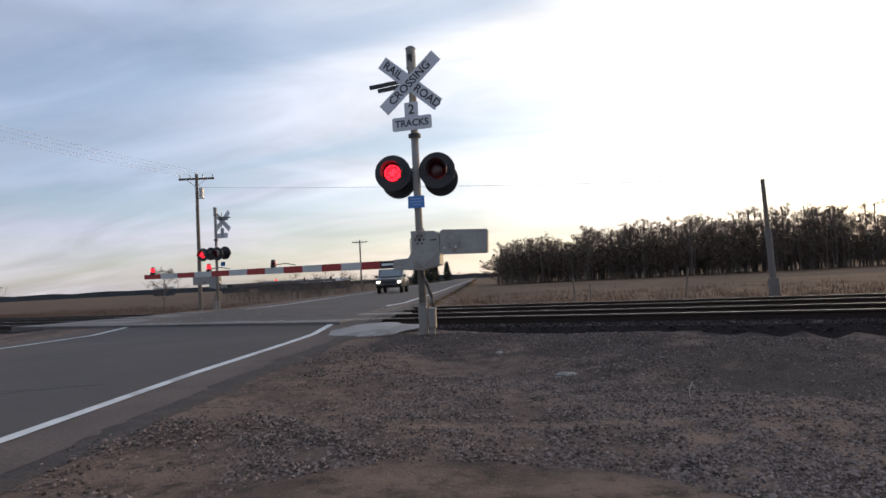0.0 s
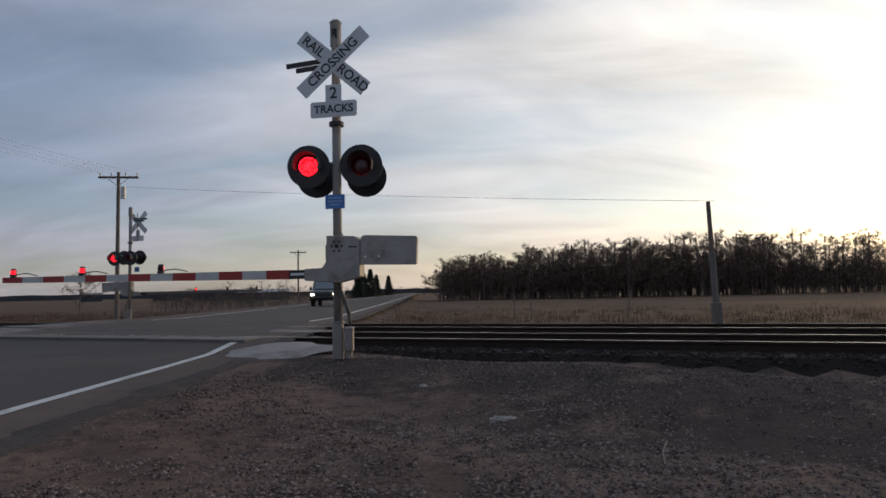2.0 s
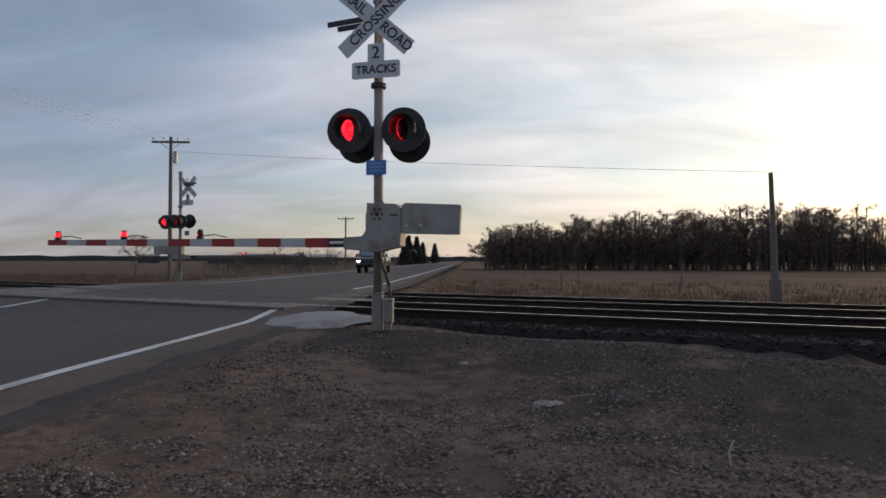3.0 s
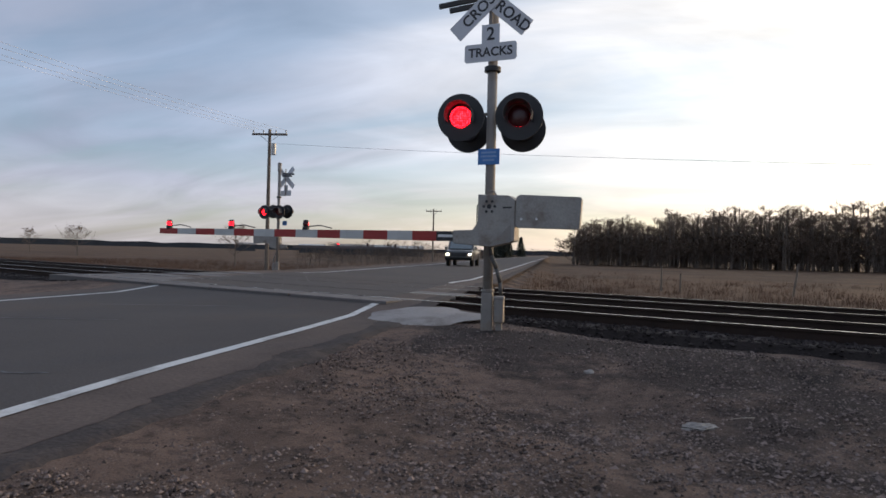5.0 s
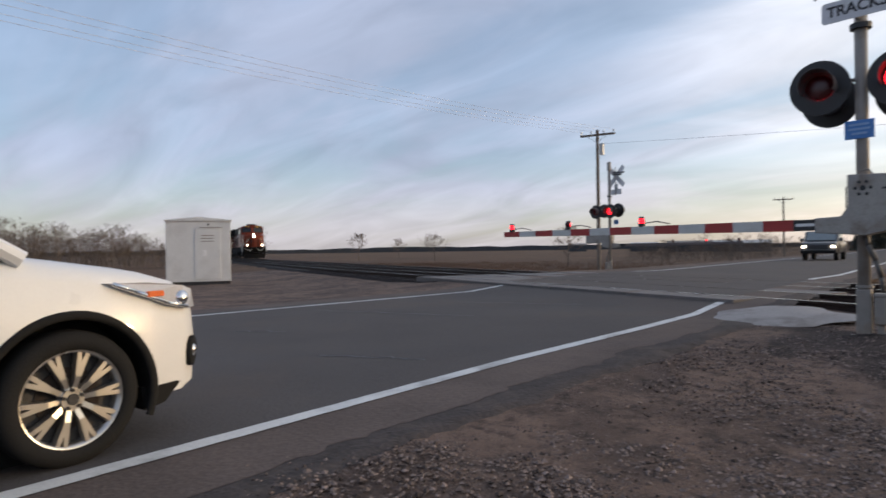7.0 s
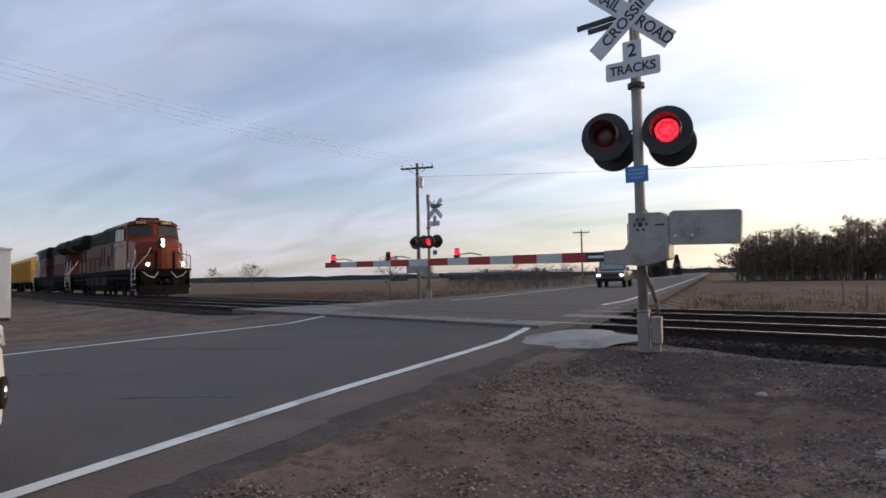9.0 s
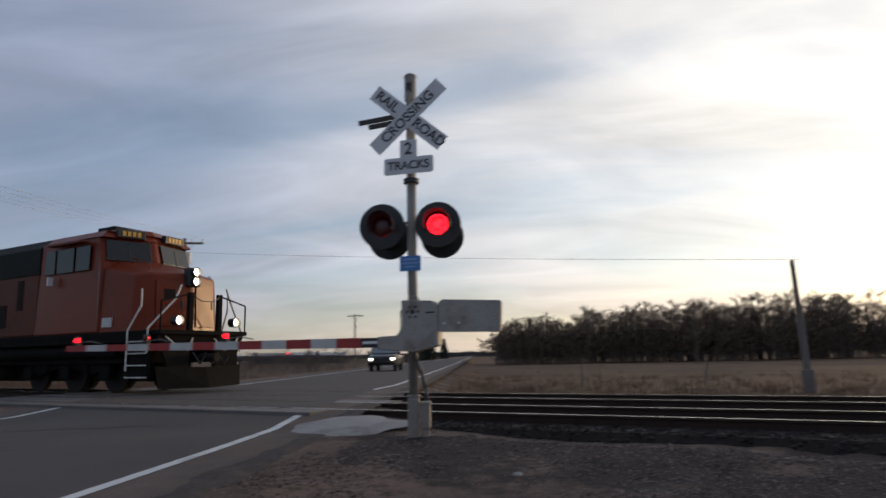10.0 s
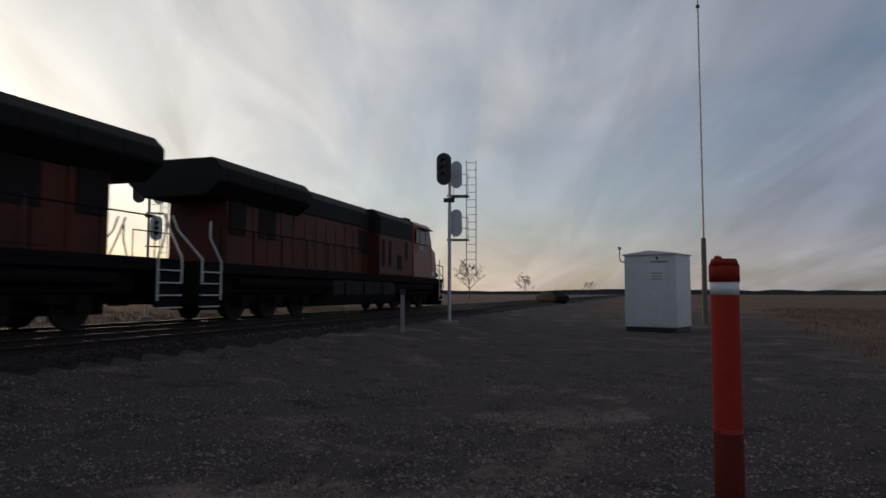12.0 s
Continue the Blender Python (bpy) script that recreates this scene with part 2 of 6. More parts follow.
M = dict(
    asphalt=mat("worn_asphalt", (0.090, 0.080, 0.076), 0.95, vary=0.25, scale=0.5, fine=45, bump=0.5, dirt=(0.115, 0.09, 0.076), dirt_amt=0.55, spec=0.2),
    shoulder=mat("asphalt_shoulder", (0.118, 0.092, 0.080), 0.95, vary=0.3, scale=1.1, fine=30, bump=0.8, dirt=(0.085, 0.068, 0.06), dirt_amt=0.7, spec=0.2),
    crumbled=mat("crumbled_dark_asphalt", (0.062, 0.052, 0.049), 0.95, vary=0.45, scale=5, fine=26, bump=1.2, dirt=(0.10, 0.08, 0.068), dirt_amt=0.6, spec=0.2),
    tar=mat("tar_crack_seal", (0.03, 0.03, 0.03), 0.5, fine=40),
    line=mat("white_road_paint", (0.62, 0.62, 0.60), 0.7, vary=0.15, scale=3, fine=50, bump=0.3, dirt=(0.24, 0.23, 0.22), dirt_amt=0.75),
    patch=mat("pale_worn_concrete", (0.25, 0.235, 0.228), 0.7, scale=2, fine=30, dirt=(0.12, 0.10, 0.09), dirt_amt=0.9),
    panel=mat("crossing_panel_concrete", (0.125, 0.112, 0.105), 0.8, scale=1.5, fine=30, dirt=(0.09, 0.08, 0.075), dirt_amt=0.7, random=0.14),
    rubber=mat("black_flange_rubber", (0.02, 0.02, 0.02), 0.8),
    rail_top=mat("polished_rail_steel", (0.42, 0.405, 0.385), 0.25, 1.0, vary=0.1, bump=0.05),
    rail=mat("rusty_rail_steel", (0.036, 0.024, 0.019), 0.85, 0.0, spec=0.2, dirt=(0.022, 0.016, 0.014), dirt_amt=0.6),
    tie=mat("weathered_sleeper_wood", (0.038, 0.030, 0.026), 0.9, random=0.25),
    ballast_bed=mat("dark_ballast_bed", (0.020, 0.016, 0.015), 0.95, vary=0.4, scale=4, fine=25, bump=1.0, spec=0.15),
    ballast=mat("dark_crushed_stone", (0.034, 0.028, 0.027), 0.95, vary=0.2, island=0.6, fine=30, spec=0.15),
    gravel=mat("gravel_pebbles", (0.155, 0.122, 0.108), 0.95, vary=0.2, spec=0.2, island=0.75, fine=30),
    galv=mat("galvanised_steel", (0.50, 0.50, 0.49), 0.5, 0.55, vary=0.15, scale=3, fine=20, dirt=(0.30, 0.28, 0.26), dirt_amt=0.5),
    mast=mat("grey_painted_mast", (0.25, 0.23, 0.21), 0.6, 0.2, vary=0.15, dirt=(0.22, 0.17, 0.13), dirt_amt=0.7),
    mech=mat("aged_silver_paint", (0.30, 0.285, 0.262), 0.6, 0.1, vary=0.2, scale=5, fine=40, dirt=(0.15, 0.11, 0.085), dirt_amt=0.75),
    sign=mat("white_sign_sheeting", (0.58, 0.59, 0.62), 0.5, vary=0.06, scale=5, fine=40, bump=0.05, dirt=(0.5, 0.49, 0.47), dirt_amt=0.4),
    black=mat("matt_black_paint", (0.018, 0.018, 0.02), 0.5, vary=0.2),
    visor=mat("dull_black_visor", (0.09, 0.08, 0.08), 0.7, vary=0.2),
    stubgrey=mat("weathered_grey_sleeve", (0.15, 0.132, 0.12), 0.85, vary=0.25, scale=3, fine=40),
    letter=mat("black_sign_letters", (0.03, 0.03, 0.035), 0.6),
    blue=mat("blue_notice_plate", (0.06, 0.20, 0.50), 0.5, vary=0.1),
    bluebar=mat("pale_blue_print", (0.22, 0.36, 0.60), 0.5, vary=0.1),
    white=mat("plain_white_marking", (0.7, 0.7, 0.7), 0.6, vary=0.05),
    redpaint=mat("red_reflective_band", (0.33, 0.028, 0.025), 0.5, vary=0.12, dirt=(0.2, 0.03, 0.03), dirt_amt=0.4),
    armback=mat("dull_grey_arm_back", (0.12, 0.10, 0.095), 0.8, vary=0.2),
    whiteband=mat("white_reflective_band", (0.50, 0.50, 0.48), 0.5, vary=0.1, dirt=(0.4, 0.38, 0.36), dirt_amt=0.5),
    lens_on=led("lit_red_lens"),
    lens_off=mat("dark_red_lens", (0.06, 0.006, 0.008), 0.25, bump=0.2, fine=90),
    concrete=mat("old_concrete", (0.22, 0.20, 0.18), 0.85, dirt=(0.2, 0.17, 0.14), dirt_amt=0.7),
    cable=mat("grey_cable", (0.10, 0.095, 0.09), 0.6),
    wire=mat("pale_grey_conductor", (0.50, 0.50, 0.52), 0.6),
    wood=mat("weathered_pole_wood", (0.16, 0.13, 0.105), 0.9, vary=0.35, scale=3, fine=50, bump=0.6),
    postdark=mat("dark_red_plastic", (0.105, 0.014, 0.009), 0.85, vary=0.3, scale=5, spec=0.15),
    orangeposts=mat("orange_marker_plastic", (0.26, 0.020, 0.010), 0.8, vary=0.15, scale=4, dirt=(0.17, 0.025, 0.015), dirt_amt=0.4, spec=0.15),
    steel=mat("silver_bungalow_steel", (0.62, 0.62, 0.61), 0.45, 0.35, vary=0.08, scale=1.5, fine=30, bump=0.08, dirt=(0.42, 0.41, 0.40), dirt_amt=0.4),
    bark=mat("grey_brown_bark", (0.140, 0.112, 0.092), 0.95, vary=0.3, island=0.3),
    twig=mat("bare_brown_twigs", (0.155, 0.108, 0.078), 0.95, vary=0.2, island=0.35),
    pine=mat("dark_conifer_green", (0.022, 0.030, 0.020), 0.95, vary=0.3, island=0.3),
    brush=mat("dry_brown_brush", (0.085, 0.056, 0.038), 0.95, vary=0.3, island=0.4),
    grass=mat("dry_straw_grass", (0.115, 0.064, 0.039), 0.95, vary=0.25, island=0.4),
    haze=mat("distant_dark_woods", (0.045, 0.05, 0.058), 1.0, vary=0.3, scale=0.05, fine=0.6, bump=0),
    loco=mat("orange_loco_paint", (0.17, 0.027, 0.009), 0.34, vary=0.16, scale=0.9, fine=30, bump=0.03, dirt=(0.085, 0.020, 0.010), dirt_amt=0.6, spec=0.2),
    # darker copy of the loco orange: the hood's unlit side put into the colour
    locoside=mat("shaded_orange_paint", (0.100, 0.026, 0.015), 0.5, vary=0.25, scale=0.9, fine=30, bump=0.04, dirt=(0.036, 0.017, 0.013), dirt_amt=0.8, spec=0.15),
    locodark=mat("dark_green_roof_paint", (0.014, 0.016, 0.014), 0.7, vary=0.25, scale=1.2, spec=0.15),
    locoyel=mat("yellow_stripe_paint", (0.62, 0.36, 0.06), 0.5, vary=0.12),
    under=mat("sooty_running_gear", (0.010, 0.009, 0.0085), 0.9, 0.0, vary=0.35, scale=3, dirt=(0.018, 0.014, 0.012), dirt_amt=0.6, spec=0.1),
    tank=mat("dusty_grey_tank", (0.034, 0.030, 0.028), 0.85, vary=0.2, scale=1.5, dirt=(0.014, 0.012, 0.011), dirt_amt=0.7, spec=0.1),
    rust=mat("rusty_grille", (0.020, 0.013, 0.011), 0.85, vary=0.2, spec=0.2),
    pipe=mat("pale_handrail_paint", (0.62, 0.60, 0.55), 0.5, vary=0.1),
    wsteel=mat("worn_wheel_steel", (0.028, 0.023, 0.021), 0.8, 0.2, vary=0.2, spec=0.2),
    window=glass("dark_window_glass", (0.02, 0.025, 0.03)),
    locoglass=mat("dusty_dark_cab_glass", (0.012, 0.014, 0.016), 0.16, bump=0, spec=0.4),
    palewindow=glass("pale_windscreen_glass", (0.16, 0.19, 0.20)),
    headlight=glow("lit_headlight", (0.9, 0.85, 0.7), (1.0, 0.83, 0.60), 14.0),
    amber=mat("amber_freight_paint", (0.55, 0.29, 0.045), 0.6, vary=0.18, scale=0.8, dirt=(0.26, 0.13, 0.04), dirt_amt=0.6),
    carwhite=mat("pearl_white_car_paint", (0.68, 0.685, 0.675), 0.32, vary=0.03, bump=0, coat=0.3),
    trim=mat("black_car_plastic", (0.012, 0.012, 0.012), 0.75, spec=0.15, vary=0.15),
    tyre=mat("black_tyre_rubber", (0.014, 0.014, 0.014), 0.9, vary=0.15, fine=80, spec=0.2),
    rim=mat("machined_silver_alloy", (0.50, 0.49, 0.47), 0.3, 0.9, vary=0.06, bump=0),
    rimdark=mat("dark_wheel_interior", (0.03, 0.03, 0.032), 0.6, 0.3),
    lampglass=glass("clear_headlamp_glass", (0.42, 0.43, 0.46), 0.08),
    amberlens=mat("amber_indicator_lens", (0.70, 0.16, 0.05), 0.2, bump=0),
    chrome=mat("bright_chrome", (0.75, 0.75, 0.75), 0.1, 1.0, bump=0, vary=0.03),
    truck=mat("dark_grey_truck_paint", (0.045, 0.05, 0.055), 0.3, vary=0.05, bump=0, coat=0.5),
    stick=mat("bleached_dry_stem", (0.34, 0.29, 0.23), 0.9),
    litter=mat("pale_crumpled_litter", (0.27, 0.25, 0.23), 0.8),
)


def ground_material():
    """Dirt and fine gravel by the road, dry grass on the fields, mixed by place."""
    m = bpy.data.materials.new("dirt_gravel_and_dry_field")
    m.use_nodes = True
    nt = m.node_tree
    N, L = nt.nodes.new, nt.links.new
    b = nt.nodes["Principled BSDF"]
    b.inputs["Roughness"].default_value = 0.95
    b.inputs["Specular IOR Level"].default_value = 0.2
    tc = N("ShaderNodeTexCoord")

    def noise_tex(scale, detail=6, rough=0.6, dist=0.0):
        n = N("ShaderNodeTexNoise")
        n.inputs["Scale"].default_value, n.inputs["Detail"].default_value = scale, detail
        n.inputs["Roughness"].default_value, n.inputs["Distortion"].default_value = rough, dist
        L(tc.outputs["Object"], n.inputs["Vector"])
        return n.outputs["Fac"]

    def ramp(src, lo, hi, a=0.0, z=1.0):
        r = N("ShaderNodeMapRange")
        r.interpolation_type = "SMOOTHSTEP"
        r.inputs["From Min"].default_value, r.inputs["From Max"].default_value = lo, hi
        r.inputs["To Min"].default_value, r.inputs["To Max"].default_value = a, z
        L(src, r.inputs["Value"])
        return r.outputs[0]

    def mixc(f, a, c):
        x = N("ShaderNodeMixRGB")
        L(f, x.inputs[0])
        for k, v in ((1, a), (2, c)):
            if isinstance(v, tuple):
                x.inputs[k].default_value = (*v, 1)
            else:
                L(v, x.inputs[k])
        return x.outputs[0]

    dirt = mixc(ramp(noise_tex(0.8, 8, 0.65, 0.5), 0.38, 0.62), (0.200, 0.138, 0.108), (0.110, 0.078, 0.064))
    dirt = mixc(ramp(noise_tex(5.0, 8, 0.7), 0.45, 0.7), dirt, (0.045, 0.035, 0.031))
    dirt = mixc(ramp(noise_tex(38.0, 5, 0.7), 0.56, 0.74), dirt, (0.25, 0.205, 0.175))
    dirt = mixc(ramp(noise_tex(70.0, 3), 0.55, 0.7), dirt, (0.06, 0.05, 0.045))
    att2 = N("ShaderNodeAttribute")
    att2.attribute_name = "cinder"
    add2 = N("ShaderNodeMath")
    add2.operation = "ADD"
    L(att2.outputs["Fac"], add2.inputs[0])
    L(ramp(noise_tex(0.55, 7, 0.65), 0.3, 0.7, -0.7, 0.5), add2.inputs[1])
    cinder = mixc(ramp(noise_tex(30.0, 5, 0.7), 0.5, 0.72), (0.053, 0.040, 0.036), (0.132, 0.102, 0.090))
    cinder = mixc(ramp(noise_tex(1.7, 7, 0.6), 0.5, 0.7), cinder, (0.024, 0.019, 0.018))
    dirt = mixc(ramp(add2.outputs[0], 0.3, 0.7), dirt, cinder)
    field = mixc(ramp(noise_tex(0.06, 7, 0.6), 0.4, 0.62), (0.135, 0.080, 0.048), (0.080, 0.048, 0.031))
    field = mixc(ramp(noise_tex(2.0, 7, 0.7), 0.42, 0.7), field, (0.085, 0.055, 0.034))
    # the field lies beyond the tracks and away from the lot
    att = N("ShaderNodeAttribute")
    att.attribute_name = "field"
    fac = N("ShaderNodeMath")
    fac.operation = "ADD"
    L(att.outputs["Fac"], fac.inputs[0])
    L(ramp(noise_tex(1.3, 6), 0.2, 0.8, -0.35, 0.35), fac.inputs[1])
    col = mixc(ramp(fac.outputs[0], 0.35, 0.65), dirt, field)
    L(col, b.inputs["Base Color"])
    bp = N("ShaderNodeBump")
    bp.inputs["Strength"].default_value, bp.inputs["Distance"].default_value = 0.9, 0.03
    L(noise_tex(22.0, 8, 0.75), bp.inputs["Height"])
    L(bp.outputs[0], b.inputs["Normal"])
    return m


M["ground"] = ground_material()


# ---- building helpers ----
def part(name, bm, material, parent=None, label="", smooth=False):
    me = bpy.data.meshes.new(name)
    if smooth:
        for f in bm.faces:
            f.smooth = True
    bm.to_mesh(me)
    bm.free()
    for mt in (material if isinstance(material, (list, tuple)) else [material]):
        me.materials.append(M[mt])
    ob = new(name, me)
    if parent is not None:
        ob.parent = parent
    if label:
        ob["label"] = label
    return ob


def shared(name, me, parent, m):
    ob = new(name, me)
    ob.parent = parent
    ob.matrix_basis = m
    return ob


def thing(name, m, label, category, group="", kind=""):
    ob = new(name)
    ob.empty_display_size = 0.2
    ob.matrix_world = m
    return tagged(ob, label, category, group, kind)


def B():
    return bmesh.new()


def box(bm, x0, x1, y0, y1, z0, z1, bevel=0.0, m=None):
    r = bmesh.ops.create_cube(bm, size=1.0)
    vs = r["verts"]
    bmesh.ops.scale(bm, vec=(x1 - x0, y1 - y0, z1 - z0), verts=vs)
    bmesh.ops.translate(bm, vec=((x0 + x1) / 2, (y0 + y1) / 2, (z0 + z1) / 2), verts=vs)
    if bevel:
        es = list({e for v in vs for e in v.link_edges})
        r = bmesh.ops.bevel(bm, geom=es, offset=bevel, segments=2, affect="EDGES", profile=0.5)
        vs = list({v for f in r["faces"] for v in f.verts} | {v for v in vs if v.is_valid})
    if m is not None:
        bmesh.ops.transform(bm, matrix=m, verts=vs)
    return bm


def rod(bm, a, b, r, r2=None, seg=10):
    a, b = Vector(a), Vector(b)
    d = b - a
    res = bmesh.ops.create_cone(bm, cap_ends=True, segments=seg, radius1=r, radius2=r if r2 is None else r2, depth=d.length)
    q = d.to_track_quat("Z", "Y").to_matrix().to_4x4()
    bmesh.ops.transform(bm, matrix=Matrix.Translation((a + b) / 2) @ q, verts=res["verts"])
    return bm


def chain(bm, pts, r, seg=6):
    for a, b in zip(pts, pts[1:]):
        rod(bm, a, b, r, seg=seg)
    return bm


def prism(bm, outline, axis, lo, hi, bevel=0.0):
    """A flat outline pushed along an axis: 'x' outline in (y, z), 'y' in (x, z), 'z' in (x, y)."""
    def at(p, h):
        return {"x": (h, p[0], p[1]), "y": (p[0], h, p[1]), "z": (p[0], p[1], h)}[axis]
    a = [bm.verts.new(at(p, lo)) for p in outline]
    c = [bm.verts.new(at(p, hi)) for p in outline]
    fs = [bm.faces.new(a), bm.faces.new(list(reversed(c)))]
    k = len(outline)
    for i in range(k):
        fs.append(bm.faces.new([a[i], c[i], c[(i + 1) % k], a[(i + 1) % k]]))
    bmesh.ops.recalc_face_normals(bm, faces=fs)
    if bevel:
        es = list({e for f in fs for e in f.edges})
        bmesh.ops.bevel(bm, geom=es, offset=bevel, segments=2, affect="EDGES", profile=0.5)
    return bm


def lettering(text, size, parent, m, material="letter", depth=0.004, name="lettering"):
    c = bpy.data.curves.new(name, "FONT")
    c.body, c.size, c.extrude, c.align_x, c.align_y = text, size, depth, "CENTER", "CENTER"
    c.offset = 0.004
    tmp = bpy.data.objects.new("tmp", c)
    me = bpy.data.meshes.new_from_object(tmp)
    bpy.data.objects.remove(tmp)
    me.materials.clear()
    me.materials.append(M[material])
    ob = new(name, me)
    ob.parent, ob.matrix_basis = parent, m
    return ob


# ---- the line of the tracks ----
def heading(s):
    return math.radians(float(np.interp(s, [-45, 30], [-29.5, -22.0])))


STEP = 0.5
ORIGIN = (2.41, 5.28)


def trace(direction):
    p, out, s = np.array(ORIGIN), [], 0.0
    while abs(s) < 640:
        out.append((s, *p))
        h = heading(s + direction * STEP / 2)
        p = p + direction * STEP * np.array([math.cos(h), math.sin(h)])
        s += direction * STEP
    return out


LINE = np.array(trace(-1)[:0:-1] + trace(1))
RAIL_Z = 0.13


def on_track(s, off=0.0):
    """Place on the far track's middle at s metres along, off metres to its left, and the heading."""
    x, y, h = np.interp(s, LINE[:, 0], LINE[:, 1]), np.interp(s, LINE[:, 0], LINE[:, 2]), heading(s)
    return x - off * math.sin(h), y + off * math.cos(h), h


def to_track(x, y):
    """(s, off) of a place, near enough."""
    d = (LINE[:, 1] - x) ** 2 + (LINE[:, 2] - y) ** 2
    k = int(np.argmin(d))
    s, h = LINE[k, 0], heading(LINE[k, 0])
    dx, dy = x - LINE[k, 1], y - LINE[k, 2]
    return s + dx * math.cos(h) + dy * math.sin(h), -dx * math.sin(h) + dy * math.cos(h)


NEAR = -3.3          # the near track lies 3.3 m on this side of the far one


def road_z(off):
    return float(np.interp(off, [-40, -13.8, -5.8, -4.2, 2.2, 6, 30], [-0.22, -0.20, -0.03, RAIL_Z, RAIL_Z, 0.05, 0.0]))


def ground_z(x, y):
    s, off = to_track(x, y)
    z = float(np.interp(off, [-60, -8.3, -7.2, -5.9, -5.2, -4.0, 2.0, 4.0, 8, 30, 120], [-0.33, -0.33, -0.20, -0.03, -0.10, -0.16, -0.16, -0.35, -0.6, -0.7, -1.2]))
    if x > 3 and off < -5:
        z -= min(0.10, 0.04 * (x - 3))
    side = abs(x + 6.3) - 4.6
    if side < 3.0:                      # banks of the road
        w = min(1.0, max(0.0, 1 - max(0.0, side) / 3.0))
        z = z * (1 - w) + (road_z(off) - 0.018) * w
    if off < -5.5 and x < -10:          # gravel lot across the road
        z = max(z, -0.24)
    return z


# ---- ground ----
def graded(lo, hi, fine, edge):
    out, v, st = [0.0], 0.0, fine
    while v < hi:
        st = fine if v < edge else st * 1.18
        v += st
        out.append(v)
    neg, v, st = [], 0.0, fine
    while v > lo:
        st = fine if v > -edge else st * 1.18
        v -= st
        neg.append(v)
    return np.array(neg[::-1] + out)


def make_ground():
    xs, ys = graded(-3000, 3000, 0.3, 13) + 0.5, graded(-3000, 3000, 0.3, 12) - 4.0
    verts, field, cinder = [], [], []
    for y in ys:
        for x in xs:
            z = ground_z(x, y)
            r = math.hypot(x - 0.7, y + 8)
            if r < 60:
                z += (0.035 * noise.noise((x * 0.7, y * 0.7, 0)) + 0.018 * noise.noise((x * 2.6, y * 2.6, 5))) * min(1.0, max(0.12, (abs(x + 6.3) - 4.9) / 1.2))
            s, off = to_track(x, y)
            f = 1.0 if off > 4.2 else 0.0
            if off < -5 and (x < -32 or x < -20 and off < -22):
                f = 1.0
            if off < -5 and x > 4:
                f = float(np.interp((-off - 15.5) - 0.12 * (x - 4), [0, 2.5], [0, 1]))
            if x > 50 and off < -9:
                f = 1.0
            if abs(x + 6.3) < 7.5 and off > 0:
                f = float(np.interp(abs(x + 6.3), [5.2, 7.0], [0.0, 1.0]))
            verts.append((x, y, z))
            field.append(f)
            near_rail = float(np.interp(off, [-10.5, -7.6], [0.0, 0.75])) if x > -1 else 0.0
            cinder.append(max(near_rail, float(np.interp(x - 0.35 * (y + 8), [2.2, 6.0], [0.0, 0.95])) if off < -4 else 0.5 if x < -10.5 and off < 0 else 0.0))
    nx, ny = len(xs), len(ys)
    faces = [(j * nx + i, j * nx + i + 1, (j + 1) * nx + i + 1, (j + 1) * nx + i) for j in range(ny - 1) for i in range(nx - 1)]
    me = bpy.data.meshes.new("ground")
    me.from_pydata(verts, [], faces)
    a = me.attributes.new("field", "FLOAT", "POINT")
    a.data.foreach_set("value", field)
    a2 = me.attributes.new("cinder", "FLOAT", "POINT")
    a2.data.foreach_set("value", cinder)
    me.materials.append(M["ground"])
    for p in me.polygons:
        p.use_smooth = True
    tagged(new("ground", me), "brown dirt and gravel verge running into dry fields", "ground", kind="structure")


make_ground()

RIGHT_LINE = ([-60, -7.5, -3.3, -0.7, 2.2, 9.3, 16.4, 92, 900], [-2.9, -2.87, -2.63, -2.35, -2.1, -1.87, -1.8, -1.3, 4.0])
LEFT_LINE = ([-60, -2.4, 0.7, 4.85, 12, 40, 92, 900], [-10.4, -10.1, -9.2, -8.0, -8.2, -8.4, -8.1, -2.8])


def strip(name, y_list, left, right, lift, material, parent=None, cols=6, skip=None, droop=0.0):
    verts, faces = [], []
    for y in y_list:
        a, b = left(y), right(y)
        for i in range(cols + 1):
            x = a + (b - a) * i / cols
            verts.append((x, y, road_z(to_track(x, y)[1]) + lift - (droop if i == cols else 0.0)))
    for j in range(len(y_list) - 1):
        for i in range(cols):
            k = j * (cols + 1) + i
            f = (k, k + 1, k + cols + 2, k + cols + 1)
            c = np.mean([verts[q] for q in f], axis=0)
            if skip is None or not skip(c[0], c[1]):
                faces.append(f)
    me = bpy.data.meshes.new(name)
    me.from_pydata(verts, [], faces)
    me.materials.append(M[material])
    for p in me.polygons:
        p.use_smooth = True
    ob = new(name, me)
    if parent:
        ob.parent = parent
    return ob


def in_crossing(x, y):
    off = to_track(x, y)[1]
    return -4.75 < off < 1.5


YS = list(np.arange(-60, -12, 4.0)) + list(np.arange(-12, 4, 0.08)) + list(np.arange(4, 20, 0.3)) + list(np.arange(20, 80, 3.0)) + list(np.geomspace(80, 900, 20))
rl = lambda y: float(np.interp(y, *RIGHT_LINE))
ll = lambda y: float(np.interp(y, *LEFT_LINE))
road = strip("road", YS, lambda y: ll(y) - 0.5, rl, 0.0, "asphalt", cols=10)
tagged(road, "worn dark grey two-lane asphalt road over the railway crossing", "road", kind="structure")
mid = lambda y: rl(y) + 0.70 + 0.13 * noise.noise((0, y * 1.1, 6)) + 0.07 * noise.noise((2, y * 5, 6)) + 0.04 * noise.noise((2, y * 17, 6))
